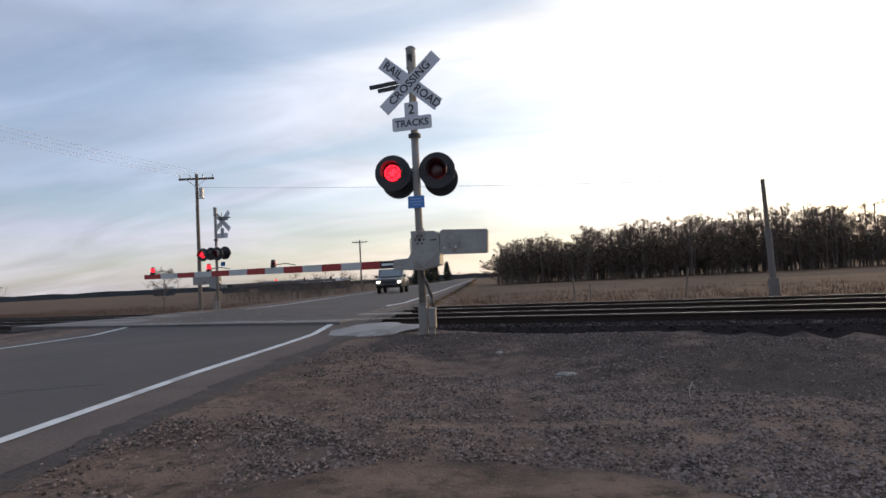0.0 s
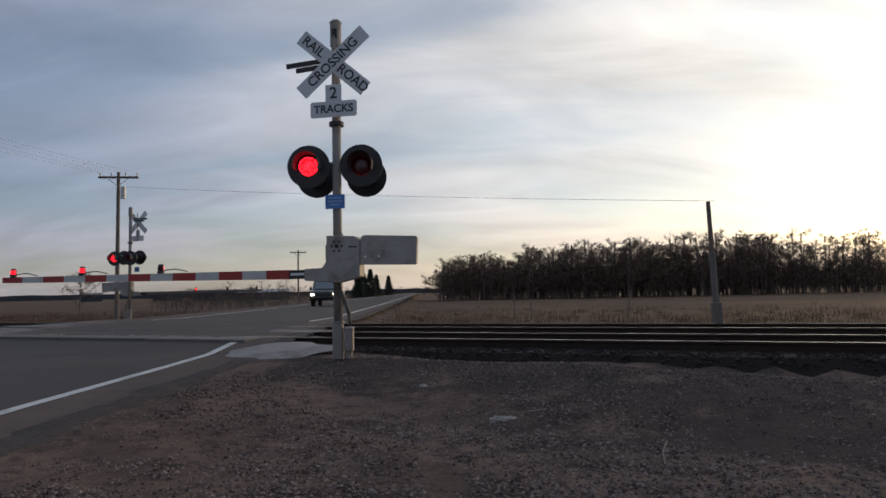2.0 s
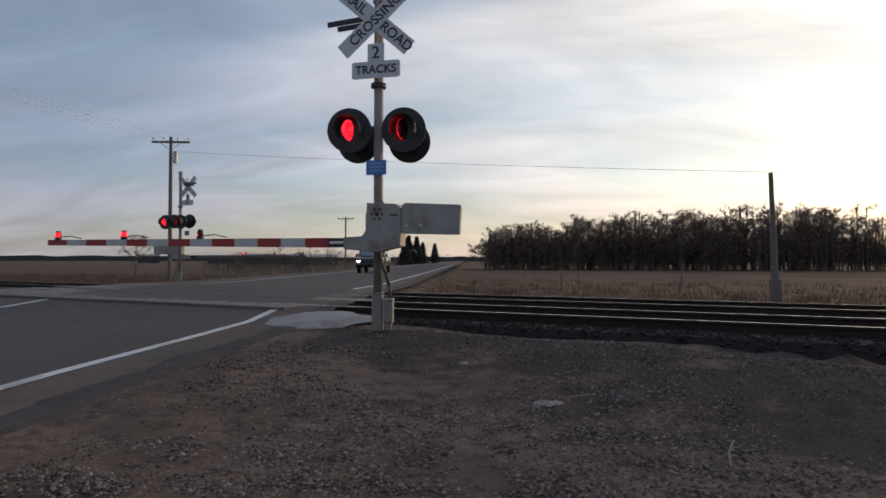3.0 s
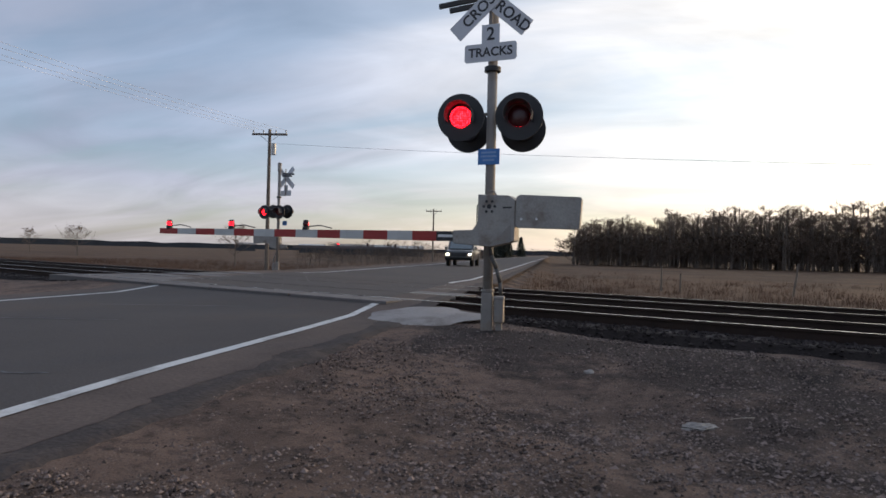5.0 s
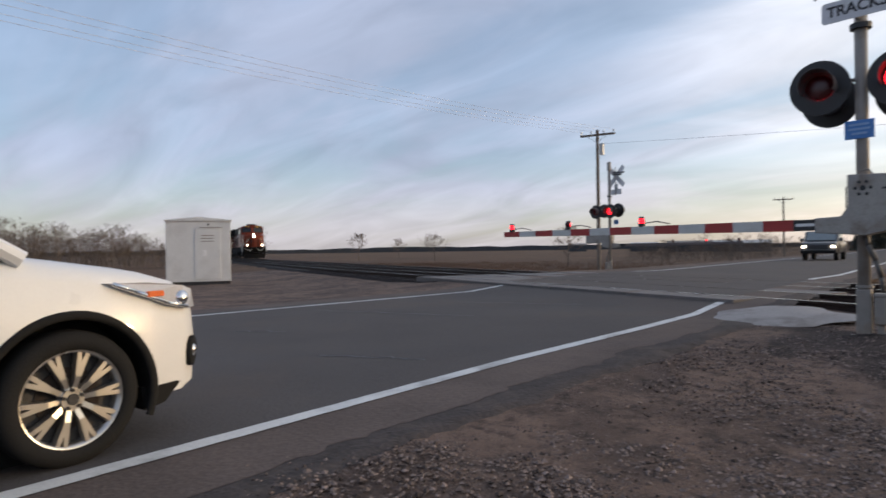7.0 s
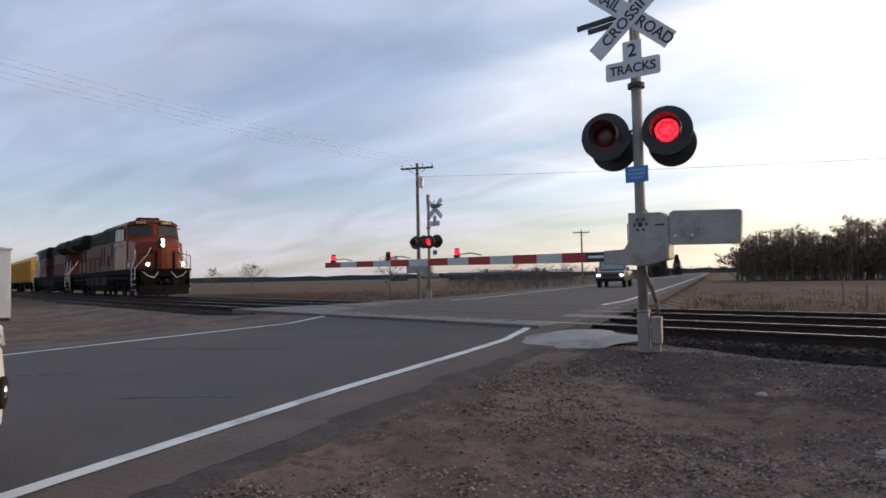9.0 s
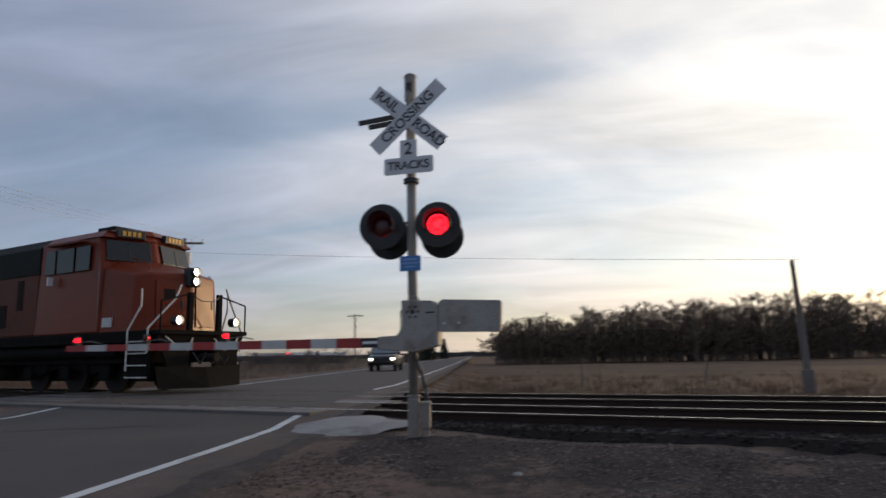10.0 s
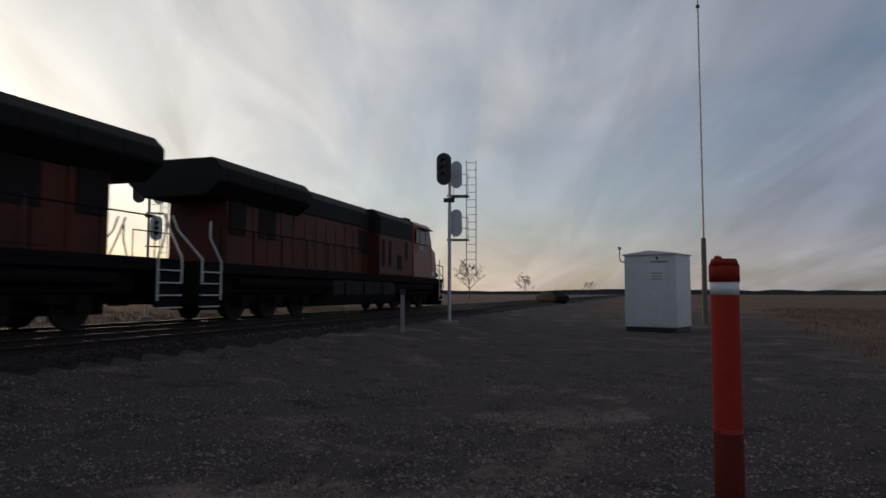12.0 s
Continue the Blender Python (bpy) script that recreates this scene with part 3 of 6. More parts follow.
edge = strip("pavement", YS, rl, mid, -0.002, "shoulder", cols=4)
tagged(edge, "brown worn asphalt shoulder beside the road", "shoulder", kind="structure")
crumb = strip("pavement", YS, mid, lambda y: rl(y) + 1.06 + 0.16 * noise.noise((0, y * 0.6, 3)) + 0.07 * noise.noise((4, y * 3, 3)) + 0.05 * noise.noise((9, y * 11, 3)), -0.004, "crumbled", cols=4, droop=0.03)
tagged(crumb, "crumbling dark asphalt edge of the shoulder", "shoulder", kind="structure")
edge2 = strip("pavement", YS, lambda y: ll(y) - 1.3 + 0.12 * noise.noise((0, y * 0.9, 9)), lambda y: ll(y) - 0.5, -0.004, "shoulder", cols=3)
tagged(edge2, "crumbling brown asphalt shoulder beside the road", "shoulder", kind="structure")
for fn, stop, start in ((rl, 2.35, 9.2), (ll, 5.1, 14.0)):
    for lo, hi in ((-60, stop), (start, 500)):
        yy = [lo] + [y for y in YS if lo < y < hi] + [hi]
        ln = strip("road_line", yy, lambda y: fn(y) - 0.075 + 0.008 * noise.noise((y * 5, 0, 1)), lambda y: fn(y) + 0.075 + 0.008 * noise.noise((y * 5, 7, 1)), 0.005, "line", cols=1)
        tagged(ln, "scuffed white edge line painted on the asphalt", "road marking", kind="structure")


def ragged(name, cx, cy, rx, ry, turn, lift, material, label, seed, wob=0.25, k=28):
    pts = []
    for i in range(k):
        a = 2 * math.pi * i / k
        r = 1 + wob * noise.noise((math.cos(a) * 1.6, math.sin(a) * 1.6, seed))
        x, y = rx * r * math.cos(a), ry * r * math.sin(a)
        pts.append((cx + x * math.cos(turn) - y * math.sin(turn), cy + x * math.sin(turn) + y * math.cos(turn)))
    bm = B()
    c = bm.verts.new((cx, cy, road_z(to_track(cx, cy)[1]) + lift + 0.01))
    mid = [bm.verts.new((cx + (x - cx) * 0.7, cy + (y - cy) * 0.7, road_z(to_track(cx + (x - cx) * 0.7, cy + (y - cy) * 0.7)[1]) + lift + 0.01)) for x, y in pts]
    rim = [bm.verts.new((x, y, road_z(to_track(x, y)[1]) + lift - 0.03)) for x, y in pts]
    for i in range(k):
        j = (i + 1) % k
        bm.faces.new([c, mid[i], mid[j]])
        bm.faces.new([mid[i], rim[i], rim[j], mid[j]])
    return tagged(part(name, bm, material, smooth=True), label, "pavement patch", kind="structure")


ragged("pavement", -1.1, 1.05, 0.95, 0.75, math.radians(-20), 0.012, "patch", "pale worn concrete patch at the road edge", 2.0, 0.3)
# sealed cracks across the lanes
for k, (x0, x1, y0) in enumerate(((-8.6, -5.2, -0.6), (-6.9, -4.4, 1.6), (-4.6, -3.4, -4.0), (-7.4, -6.6, -3.2))):
    bm = B()
    pts = [(x0 + (x1 - x0) * i / 14, y0 + 0.12 * noise.noise((i * 0.6, k * 3.1, 0)) + 0.02 * i) for i in range(15)]
    lo = [bm.verts.new((x, y - 0.018, road_z(to_track(x, y)[1]) + 0.004)) for x, y in pts]
    hi = [bm.verts.new((x, y + 0.018, road_z(to_track(x, y)[1]) + 0.004)) for x, y in pts]
    for i in range(14):
        bm.faces.new([lo[i], lo[i + 1], hi[i + 1], hi[i]])
    tagged(part("crack_seal", bm, "tar"), "thin black tar seal along a road crack", "road marking", kind="structure")


# ---- tracks ----
def sweep(profile, s_list, off, z, material):
    """An outline (across, up) carried along the track."""
    verts, faces, k = [], [], len(profile)
    for s in s_list:
        for a, u in profile:
            x, y, h = on_track(s, off + a)
            verts.append((x, y, z + u))
    for j in range(len(s_list) - 1):
        for i in range(k):
            i2 = (i + 1) % k
            faces.append((j * k + i, j * k + i2, (j + 1) * k + i2, (j + 1) * k + i))
    me = bpy.data.meshes.new("rail")
    me.from_pydata(verts, [], faces)
    for mt in material:
        me.materials.append(M[mt])
    return me


S_ALL = list(np.arange(-600, -60, 6.0)) + list(np.arange(-60, 60, 1.0)) + list(np.arange(60, 601, 6.0))
RAIL = [(-0.07, -0.17), (0.07, -0.17), (0.07, -0.155), (0.012, -0.14), (0.012, -0.05), (0.036, -0.035), (0.036, -0.006), (0.028, 0.0), (-0.028, 0.0), (-0.036, -0.006), (-0.036, -0.035), (-0.012, -0.05), (-0.012, -0.14), (-0.07, -0.155)]


def make_track(name, off, label):
    t = thing(name, Matrix(), label, "railway track", kind="structure")
    for side in (-1, 1):
        me = sweep(RAIL, S_ALL, off + side * 0.754, RAIL_Z, ("rail", "rail_top"))
        k = len(RAIL)
        for n, p in enumerate(me.polygons):
            if n % k == 7:
                p.material_index = 1
        ob = new("rail", me)
        ob.parent = t
    # bed of crushed stone
    bed = sweep([(-2.1, -0.5), (-1.45, -0.12), (1.45, -0.12), (2.1, -0.5)], S_ALL, off, RAIL_Z - 0.03, ("ballast_bed",))
    ob = new("ballast_bed", bed)
    ob.parent = t
    tie = bpy.data.meshes.new("sleeper")
    bm = B()
    box(bm, -0.115, 0.115, -1.3, 1.3, -0.09, 0.09, 0.012)
    bm.to_mesh(tie)
    bm.free()
    tie.materials.append(M["tie"])
    s = -45.0
    while s < 45:
        x, y, h = on_track(s, off)
        if not (-11.3 < x < -0.3):
            shared("sleeper", tie, t, Matrix.Translation((x, y, RAIL_Z - 0.235)) @ Matrix.Rotation(h + random.uniform(-0.02, 0.02), 4, "Z"))
        s += 0.56
    # flush panels where the road crosses
    for a, b in ((-0.69, 0.69), (0.82, 1.45), (-1.45, -0.82)):
        s = -14.5
        while s < -0.2:
            x, y, h = on_track(s + 1.2, off)
            if -11.6 < x < -1.35:
                bm = B()
                box(bm, -1.19, 1.19, a, b, -0.2, -0.006 if a < 0 < b else -0.004, 0.008)
                p = part("crossing_panel", bm, "panel", t)
                p.matrix_basis = Matrix.Translation((x, y, RAIL_Z + random.uniform(-0.004, 0.004))) @ Matrix.Rotation(h, 4, "Z")
            s += 2.4
    return t


make_track("track_far", 0.0, "far railway track with rusty rails polished on top")
make_track("track_near", NEAR, "near railway track with rusty rails polished on top")


# ---- crossing signals ----
def disc(bm, c, r, depth, seg=28, r2=None):
    return rod(bm, (c[0], c[1] - depth / 2, c[2]), (c[0], c[1] + depth / 2, c[2]), r2 if r2 is not None else r, r, seg)


def flasher(name, parent, m, r, depth):
    """A turning lamp: one half lit red, the other dark."""
    bm = B()
    res = bmesh.ops.create_uvsphere(bm, u_segments=24, v_segments=14, radius=1.0)
    bmesh.ops.transform(bm, matrix=Matrix.Diagonal((r, depth, r, 1)), verts=res["verts"])
    for f in bm.faces:
        f.material_index = 0 if f.calc_center_median().y < 0 else 1
    ob = part(name, bm, ("lens_on", "lens_off"), parent, "round red flashing lens", True)
    ob.matrix_basis = m
    return ob


def hood(bm, c, r, length, direction):
    """A half-round visor over a lamp."""
    k, rows = 18, []
    for j, (yy, rr) in enumerate(((0.0, r), (direction * length, r * 1.02))):
        for dr in (0.0, -0.006):
            rows.append([bm.verts.new((c[0] + (rr + dr) * math.cos(a), c[1] + yy, c[2] + (rr + dr) * math.sin(a))) for a in [math.radians(-25 + 230 * i / k) for i in range(k + 1)]])
    a, b, d, e = rows
    for i in range(k):
        for p, q in ((a, d), (d, e), (e, b), (b, a)):
            bm.faces.new([p[i], p[i + 1], q[i + 1], q[i]])
    return bm


def blade(name, parent, angle, z, y, text, label=""):
    """One arm of the crossbuck with its two words' letters along it."""
    bm = B()
    box(bm, -0.66, 0.66, -0.004, 0.004, -0.118, 0.118, 0.002)
    ob = part(name, bm, "sign", parent, label)
    ob.matrix_basis = Matrix.Translation((0, y, z)) @ Matrix.Rotation(angle, 4, "Y")
    for word, x in text:
        lettering(word, 0.20, ob, Matrix.Translation((x, -0.006, 0)) @ Matrix.Rotation(math.pi / 2, 4, "X"), depth=0.001)
    return ob


def make_signal(m):
    g = thing("crossing_signal", m, "grey railway crossing signal mast with lowered red and white gate arm", "crossing signal", "crossing signals")
    sg = Matrix.Rotation(math.radians(-13), 4, "Z")
    bm = B()
    rod(bm, (0, 0, 0.02), (0, 0, 4.62), 0.066, seg=16)
    part("mast", bm, "mast", g, "", True)
    bm = B()
    rod(bm, (0, 0, 4.62), (0, 0, 4.98), 0.085, seg=16)
    rod(bm, (0, 0, 4.98), (0, 0, 5.02), 0.095, 0.06, seg=16)
    cap = part("mast_cap", bm, "mech", g, "pale grey mast cap")
    bm = B()
    box(bm, -0.05, 0.03, -0.10, -0.083, 4.72, 4.86, 0.004)
    part("cap_slot", bm, "black", cap)
    bm = B()
    box(bm, -0.14, 0.26, -0.16, 0.12, -0.3, -0.05, 0.02)
    part("foundation", bm, "concrete", g, "buried concrete foundation block")
    bm = B()
    box(bm, -0.080, 0.072, -0.085, 0.085, -0.06, 0.46, 0.02)
    rod(bm, (0, 0, 0.47), (0, 0, 0.50), 0.09, seg=14)
    part("base_sleeve", bm, "mast", g)
    bm = B()
    box(bm, 0.095, 0.225, -0.13, 0.05, 0.06, 0.40, 0.025)
    box(bm, 0.09, 0.23, -0.14, 0.055, 0.37, 0.415, 0.015)
    box(bm, 0.12, 0.20, -0.10, 0.02, -0.08, 0.08, 0.01)
    part("junction_box", bm, "mast", g, "weathered cable junction box")
    bm = B()
    pts = [(0.02, -0.08, 1.10), (0.05, -0.13, 0.95), (0.12, -0.14, 0.78), (0.17, -0.10, 0.6), (0.18, -0.06, 0.44)]
    chain(bm, pts, 0.028, 8)
    part("cable_conduit", bm, "cable", g, "", True)
    # crossbuck and plates, turned towards the rails
    plate = part("sign_bracket", rod(B(), (0, -0.09, 3.5), (0, -0.09, 4.75), 0.02), "mast", g)
    plate.matrix_basis = sg
    blade("crossbuck_blade", plate, math.radians(41), 4.33, -0.125, (("RAIL", -0.40), ("ROAD", 0.40)), "white blade lettered RAIL ROAD")
    blade("crossbuck_blade", plate, math.radians(-41), 4.33, -0.137, (("CROSSING", 0.0),), "white blade lettered CROSSING")
    bm = B()
    box(bm, -0.125, 0.125, -0.004, 0.004, 3.745, 4.00, 0.003)
    p = part("number_plate_of_tracks", bm, "sign", plate)
    p.matrix_basis = Matrix.Translation((0, -0.12, 0))
    p.name = "track_count_plate"
    lettering("2", 0.24, plate, Matrix.Translation((0, -0.127, 3.865)) @ Matrix.Rotation(math.pi / 2, 4, "X"), depth=0.001)
    bm = B()
    prism(bm, [(-0.36, 3.535), (-0.335, 3.51), (0.335, 3.51), (0.36, 3.535), (0.36, 3.725), (0.335, 3.75), (-0.335, 3.75), (-0.36, 3.725)], "y", -0.004, 0.004)
    p = part("tracks_plate", bm, "sign", plate)
    p.matrix_basis = Matrix.Translation((0, -0.12, 0))
    lettering("TRACKS", 0.165, plate, Matrix.Translation((0, -0.127, 3.63)) @ Matrix.Rotation(math.pi / 2, 4, "X"), depth=0.001)
    # rear blades of the other face, seen edge on
    for z0, z1, x1 in ((4.44, 4.49, -0.86), (4.33, 4.40, -0.70)):
        bm = B()
        box(bm, x1, -0.08, -0.02, 0.02, -0.035, 0.035, 0.004)
        p = part("rear_bracket_bar", bm, "black", plate)
        p.matrix_basis = Matrix.Translation((0, 0.15, z1)) @ Matrix.Rotation(math.radians(-4), 4, "Y")
    bm = B()
    rod(bm, (0, 0, 3.40), (0, 0, 3.46), 0.11, seg=16)
    part("mast_collar", bm, "black", g)
    # lamps
    head = part("lamp_crossarm", chain(B(), [(-0.42, 0.10, 2.86), (0.42, 0.10, 2.86)], 0.022, 10), "mast", g)
    head.matrix_basis = Matrix.Rotation(math.radians(-3), 4, "Z")
    for x in (-0.40, 0.375):
        for y, face in ((-0.10, -1), (0.52, 1)):
            zc = 2.78 if face < 0 else 2.72
            bm = B()
            disc(bm, (x, y, zc), 0.315, 0.02, 36)
            disc(bm, (x, y - face * 0.07, zc), 0.17, 0.13, 24)
            rod(bm, (x, y - face * 0.1, zc), (x, 0.10, 2.86), 0.02, seg=8)
            lamp = part("flashing_lamp", bm, "black", head, "round black lamp background with a visor")
            bm = B()
            hood(bm, (x, y, zc), 0.185, 0.24, face)
            part("visor", bm, "visor", lamp, "black visor, dull inside")
            fl = flasher("flashing_lens", head, Matrix.Translation((x, y + face * 0.015, zc)) @ Matrix.Rotation(0 if face < 0 else math.pi, 4, "Z"), 0.146, 0.05)
            fl["phase"] = 0 if (x < 0) == (face < 0) else 1
    bm = B()
    box(bm, -0.15, 0.15, -0.004, 0.004, 2.15, 2.36, 0.006)
    p = part("notice_plate", bm, "blue", plate, "small blue notice plate")
    p.matrix_basis = Matrix.Translation((0, -0.09, 0))
    for k, (z, w) in enumerate(((2.31, 0.2), (2.26, 0.22), (2.21, 0.16))):
        bm = B()
        box(bm, -w / 2, w / 2, -0.101, -0.097, z - 0.012, z + 0.012)
        part("text_bar", bm, "bluebar", plate)
    # gate mechanism
    mech = part("gate_mechanism", prism(B(), [(-0.06, 1.74), (0.36, 1.72), (0.44, 1.66), (0.44, 1.14), (0.10, 1.06), (-0.40, 1.10), (-0.40, 1.27), (-0.13, 1.28), (-0.06, 1.38)], "y", -0.30, -0.08, 0.012), "mech", g, "chunky weathered silver gate mechanism")
    tg = Matrix.Rotation(math.radians(-14), 4, "Z")
    mech.matrix_basis = tg
    # thin darker triangle on the face: shade drawn as a plate, no recess behind
    bm = B()
    prism(bm, [(0.10, 1.06), (0.40, 1.36), (0.40, 1.13)], "y", -0.306, -0.30)
    part("shadowed_recess_plate", bm, "mast", mech)
    for a in range(6):
        bm = B()
        cx, cz = 0.10 + 0.075 * math.cos(a * math.pi / 3), 1.58 + 0.075 * math.sin(a * math.pi / 3)
        disc(bm, (cx, -0.303, cz), 0.018, 0.012, 10)
        part("bolt", bm, "black", mech)
    bm = B()
    disc(bm, (0.10, -0.303, 1.58), 0.03, 0.016, 12)
    part("pivot_bolt", bm, "black", mech)
    bm = B()
    box(bm, 0.28, 0.40, -0.304, -0.298, 1.555, 1.575)
    part("text_bar", bm, "black", mech)
    bm = B()
    chain(bm, [(0.02, -0.2, 1.73), (0.05, -0.2, 1.78), (0.12, -0.2, 1.79), (0.16, -0.2, 1.73)], 0.012)
    part("lifting_ring", bm, "mast", mech)
    bm = B()
    chain(bm, [(-0.11, -0.18, 1.27), (-0.115, -0.17, 1.6), (-0.05, -0.14, 1.66)], 0.008)
    part("wire", bm, "cable", mech)
    bm = B()
    prism(bm, [(0.44, 1.34), (0.47, 1.31), (1.24, 1.29), (1.26, 1.31), (1.28, 1.66), (1.26, 1.69), (0.50, 1.73), (0.45, 1.70)], "y", -0.28, -0.20, 0.006)
    part("counterweight", bm, "mech", mech, "stained flat counterweight plate")
    for cx in (0.52, 0.72):
        bm = B()
        disc(bm, (cx, -0.285, 1.42), 0.014, 0.012, 8)
        part("counterweight_hole", bm, "white", mech)
    # arm: bands of red and white, tapering
    arm = part("arm_bracket", box(B(), -0.66, -0.38, -0.25, -0.15, 1.13, 1.26, 0.008), "black", mech, "dark arm clamp")
    bm = B()
    box(bm, -0.63, -0.42, -0.256, -0.25, 1.18, 1.215)
    part("text_bar", bm, "white", arm)
    n, L0, L1 = 13, 0.64, 5.62
    for i in range(n):
        a, b = L0 + (L1 - L0) * i / n, L0 + (L1 - L0) * (i + 1) / n
        ha, hb = 0.068 - 0.024 * i / n, 0.068 - 0.024 * (i + 1) / n
        za, zb = 1.195 + 0.03 * i / n, 1.195 + 0.03 * (i + 1) / n
        bm = B()
        vs = [bm.verts.new(q) for q in ((-a, -0.235, za - ha), (-b, -0.235, zb - hb), (-b, -0.235, zb + hb), (-a, -0.235, za + ha), (-a, -0.175, za - ha), (-b, -0.175, zb - hb), (-b, -0.175, zb + hb), (-a, -0.175, za + ha))]
        for f in ((0, 1, 2, 3), (7, 6, 5, 4), (0, 4, 5, 1), (1, 5, 6, 2), (2, 6, 7, 3), (3, 7, 4, 0)):
            bm.faces.new([vs[k] for k in f])
        bmesh.ops.recalc_face_normals(bm, faces=bm.faces)
        part("arm_band", bm, "redpaint" if i % 2 == 0 else "whiteband", arm)
    for k, d in enumerate((5.44, 4.16, 2.78)):
        z = 1.225 + 0.058
        bm = B()
        rod(bm, (-d, -0.205, z - 0.02), (-d, -0.205, z + 0.03), 0.05, seg=12)
        part("arm_lamp_base", bm, "black", arm)
        part("arm_lamp_cap", rod(B(), (-d, -0.205, z + 0.10), (-d, -0.205, z + 0.125), 0.045, 0.03, seg=12), "black", arm)
        fl = flasher("arm_lamp_lens", arm, Matrix.Translation((-d, -0.205, z + 0.065)), 0.048, 0.048)
        fl["phase"] = (2, 0, 1)[k]
        bm = B()
        chain(bm, [(-d + 0.05, -0.2, z + 0.03), (-d + 0.25, -0.2, z + 0.045), (-d + 0.45, -0.2, z + 0.004)], 0.008)
        part("lamp_wire", bm, "cable", arm)
    return g


SIGNALS = []
near_signal = make_signal(pose(0, 0, 0))
SIGNALS.append(near_signal)
far_signal = copy_thing(near_signal, pose(-11.45, 19.6, -0.1, 0, 0, 196))
SIGNALS.append(far_signal)
far_signal["label"] = "grey railway crossing signal seen from behind with lowered gate arm"
for o in far_signal.children_recursive:
    if o.name.split(".")[0] == "arm_band":
        o.data = o.data.copy()
        o.data.materials[0] = M["armback"]
for o in far_signal.children:
    kind_of = o.name.split(".")[0]
    if kind_of == "lamp_crossarm":
        o.matrix_basis = Matrix.Rotation(math.radians(-29), 4, "Z")
    elif kind_of == "sign_bracket":
        o.matrix_basis = Matrix.Translation((-0.22, 0.05, 0)) @ Matrix.Rotation(math.radians(-43), 4, "Z")


# ---- equipment huts, signals, poles ----
def make_hut(m, w, d, h, label, stand=0.0):
    g = thing("equipment_hut", m, label, "equipment hut", "equipment huts")
    bm = B()
    box(bm, -w / 2, w / 2, -d / 2, d / 2, 0.1, h - 0.16, 0.015)
    part("body", bm, "steel", g)
    bm = B()
    prism(bm, [(-w / 2 - 0.05, h - 0.17), (w / 2 + 0.05, h - 0.17), (w / 2 + 0.05, h - 0.12), (0, h), (-w / 2 - 0.05, h - 0.12)], "y", -d / 2 - 0.07, d / 2 + 0.07, 0.008)
    part("roof", bm, "steel", g)
    bm = B()
    box(bm, -w / 2 + 0.03, w / 2 - 0.03, -d / 2 + 0.03, d / 2 - 0.03, -0.15, 0.11)
    part("plinth", bm, "black", g)
    dw = w * 0.40
    door = part("door", box(B(), -dw / 2 + w * 0.14, dw / 2 + w * 0.14, -d / 2 - 0.025, -d / 2 + 0.005, 0.2, h - 0.45, 0.01), "steel", g)
    bm = B()
    box(bm, w * 0.06, w * 0.12, -d / 2 - 0.045, -d / 2 - 0.024, h * 0.42, h * 0.50, 0.006)
    part("door_latch", bm, "white", door)
    bm = B()
    box(bm, w * 0.02, w * 0.36, -d / 2 - 0.06, -d / 2 - 0.004, h - 0.43, h - 0.40, 0.004)
    part("drip_edge", bm, "mast", g)
    for k in range(3):
        bm = B()
        box(bm, w * 0.04, w * 0.24, -d / 2 - 0.034, -d / 2 - 0.024, h * 0.63 + k * 0.11, h * 0.63 + k * 0.11 + 0.035)
        part("text_bar", bm, "mast", door)
    bm = B()
    disc(bm, (w * 0.15, -d / 2 - 0.01, h - 0.30), 0.045, 0.03, 12)
    part("vent", bm, "black", g)
    return g


make_hut(pose(-23.0, 6.0, -0.22, 0, 0, 57), 2.36, 1.9, 2.62, "silver steel equipment hut on a gravel lot")
hut = make_hut(pose(24.9, -19.5, -0.36, 0, 0, -133), 1.95, 1.7, 2.95, "pale steel equipment hut with a small vent pipe")
bm = B()
chain(bm, [(-1.07, -0.5, 2.55), (-1.25, -0.5, 2.58), (-1.3, -0.5, 2.7), (-1.3, -0.5, 3.05)], 0.025, 8)
disc(bm, (-1.3, -0.5, 3.1), 0.06, 0.1, 10)
part("vent_pipe", bm, "galv", hut)


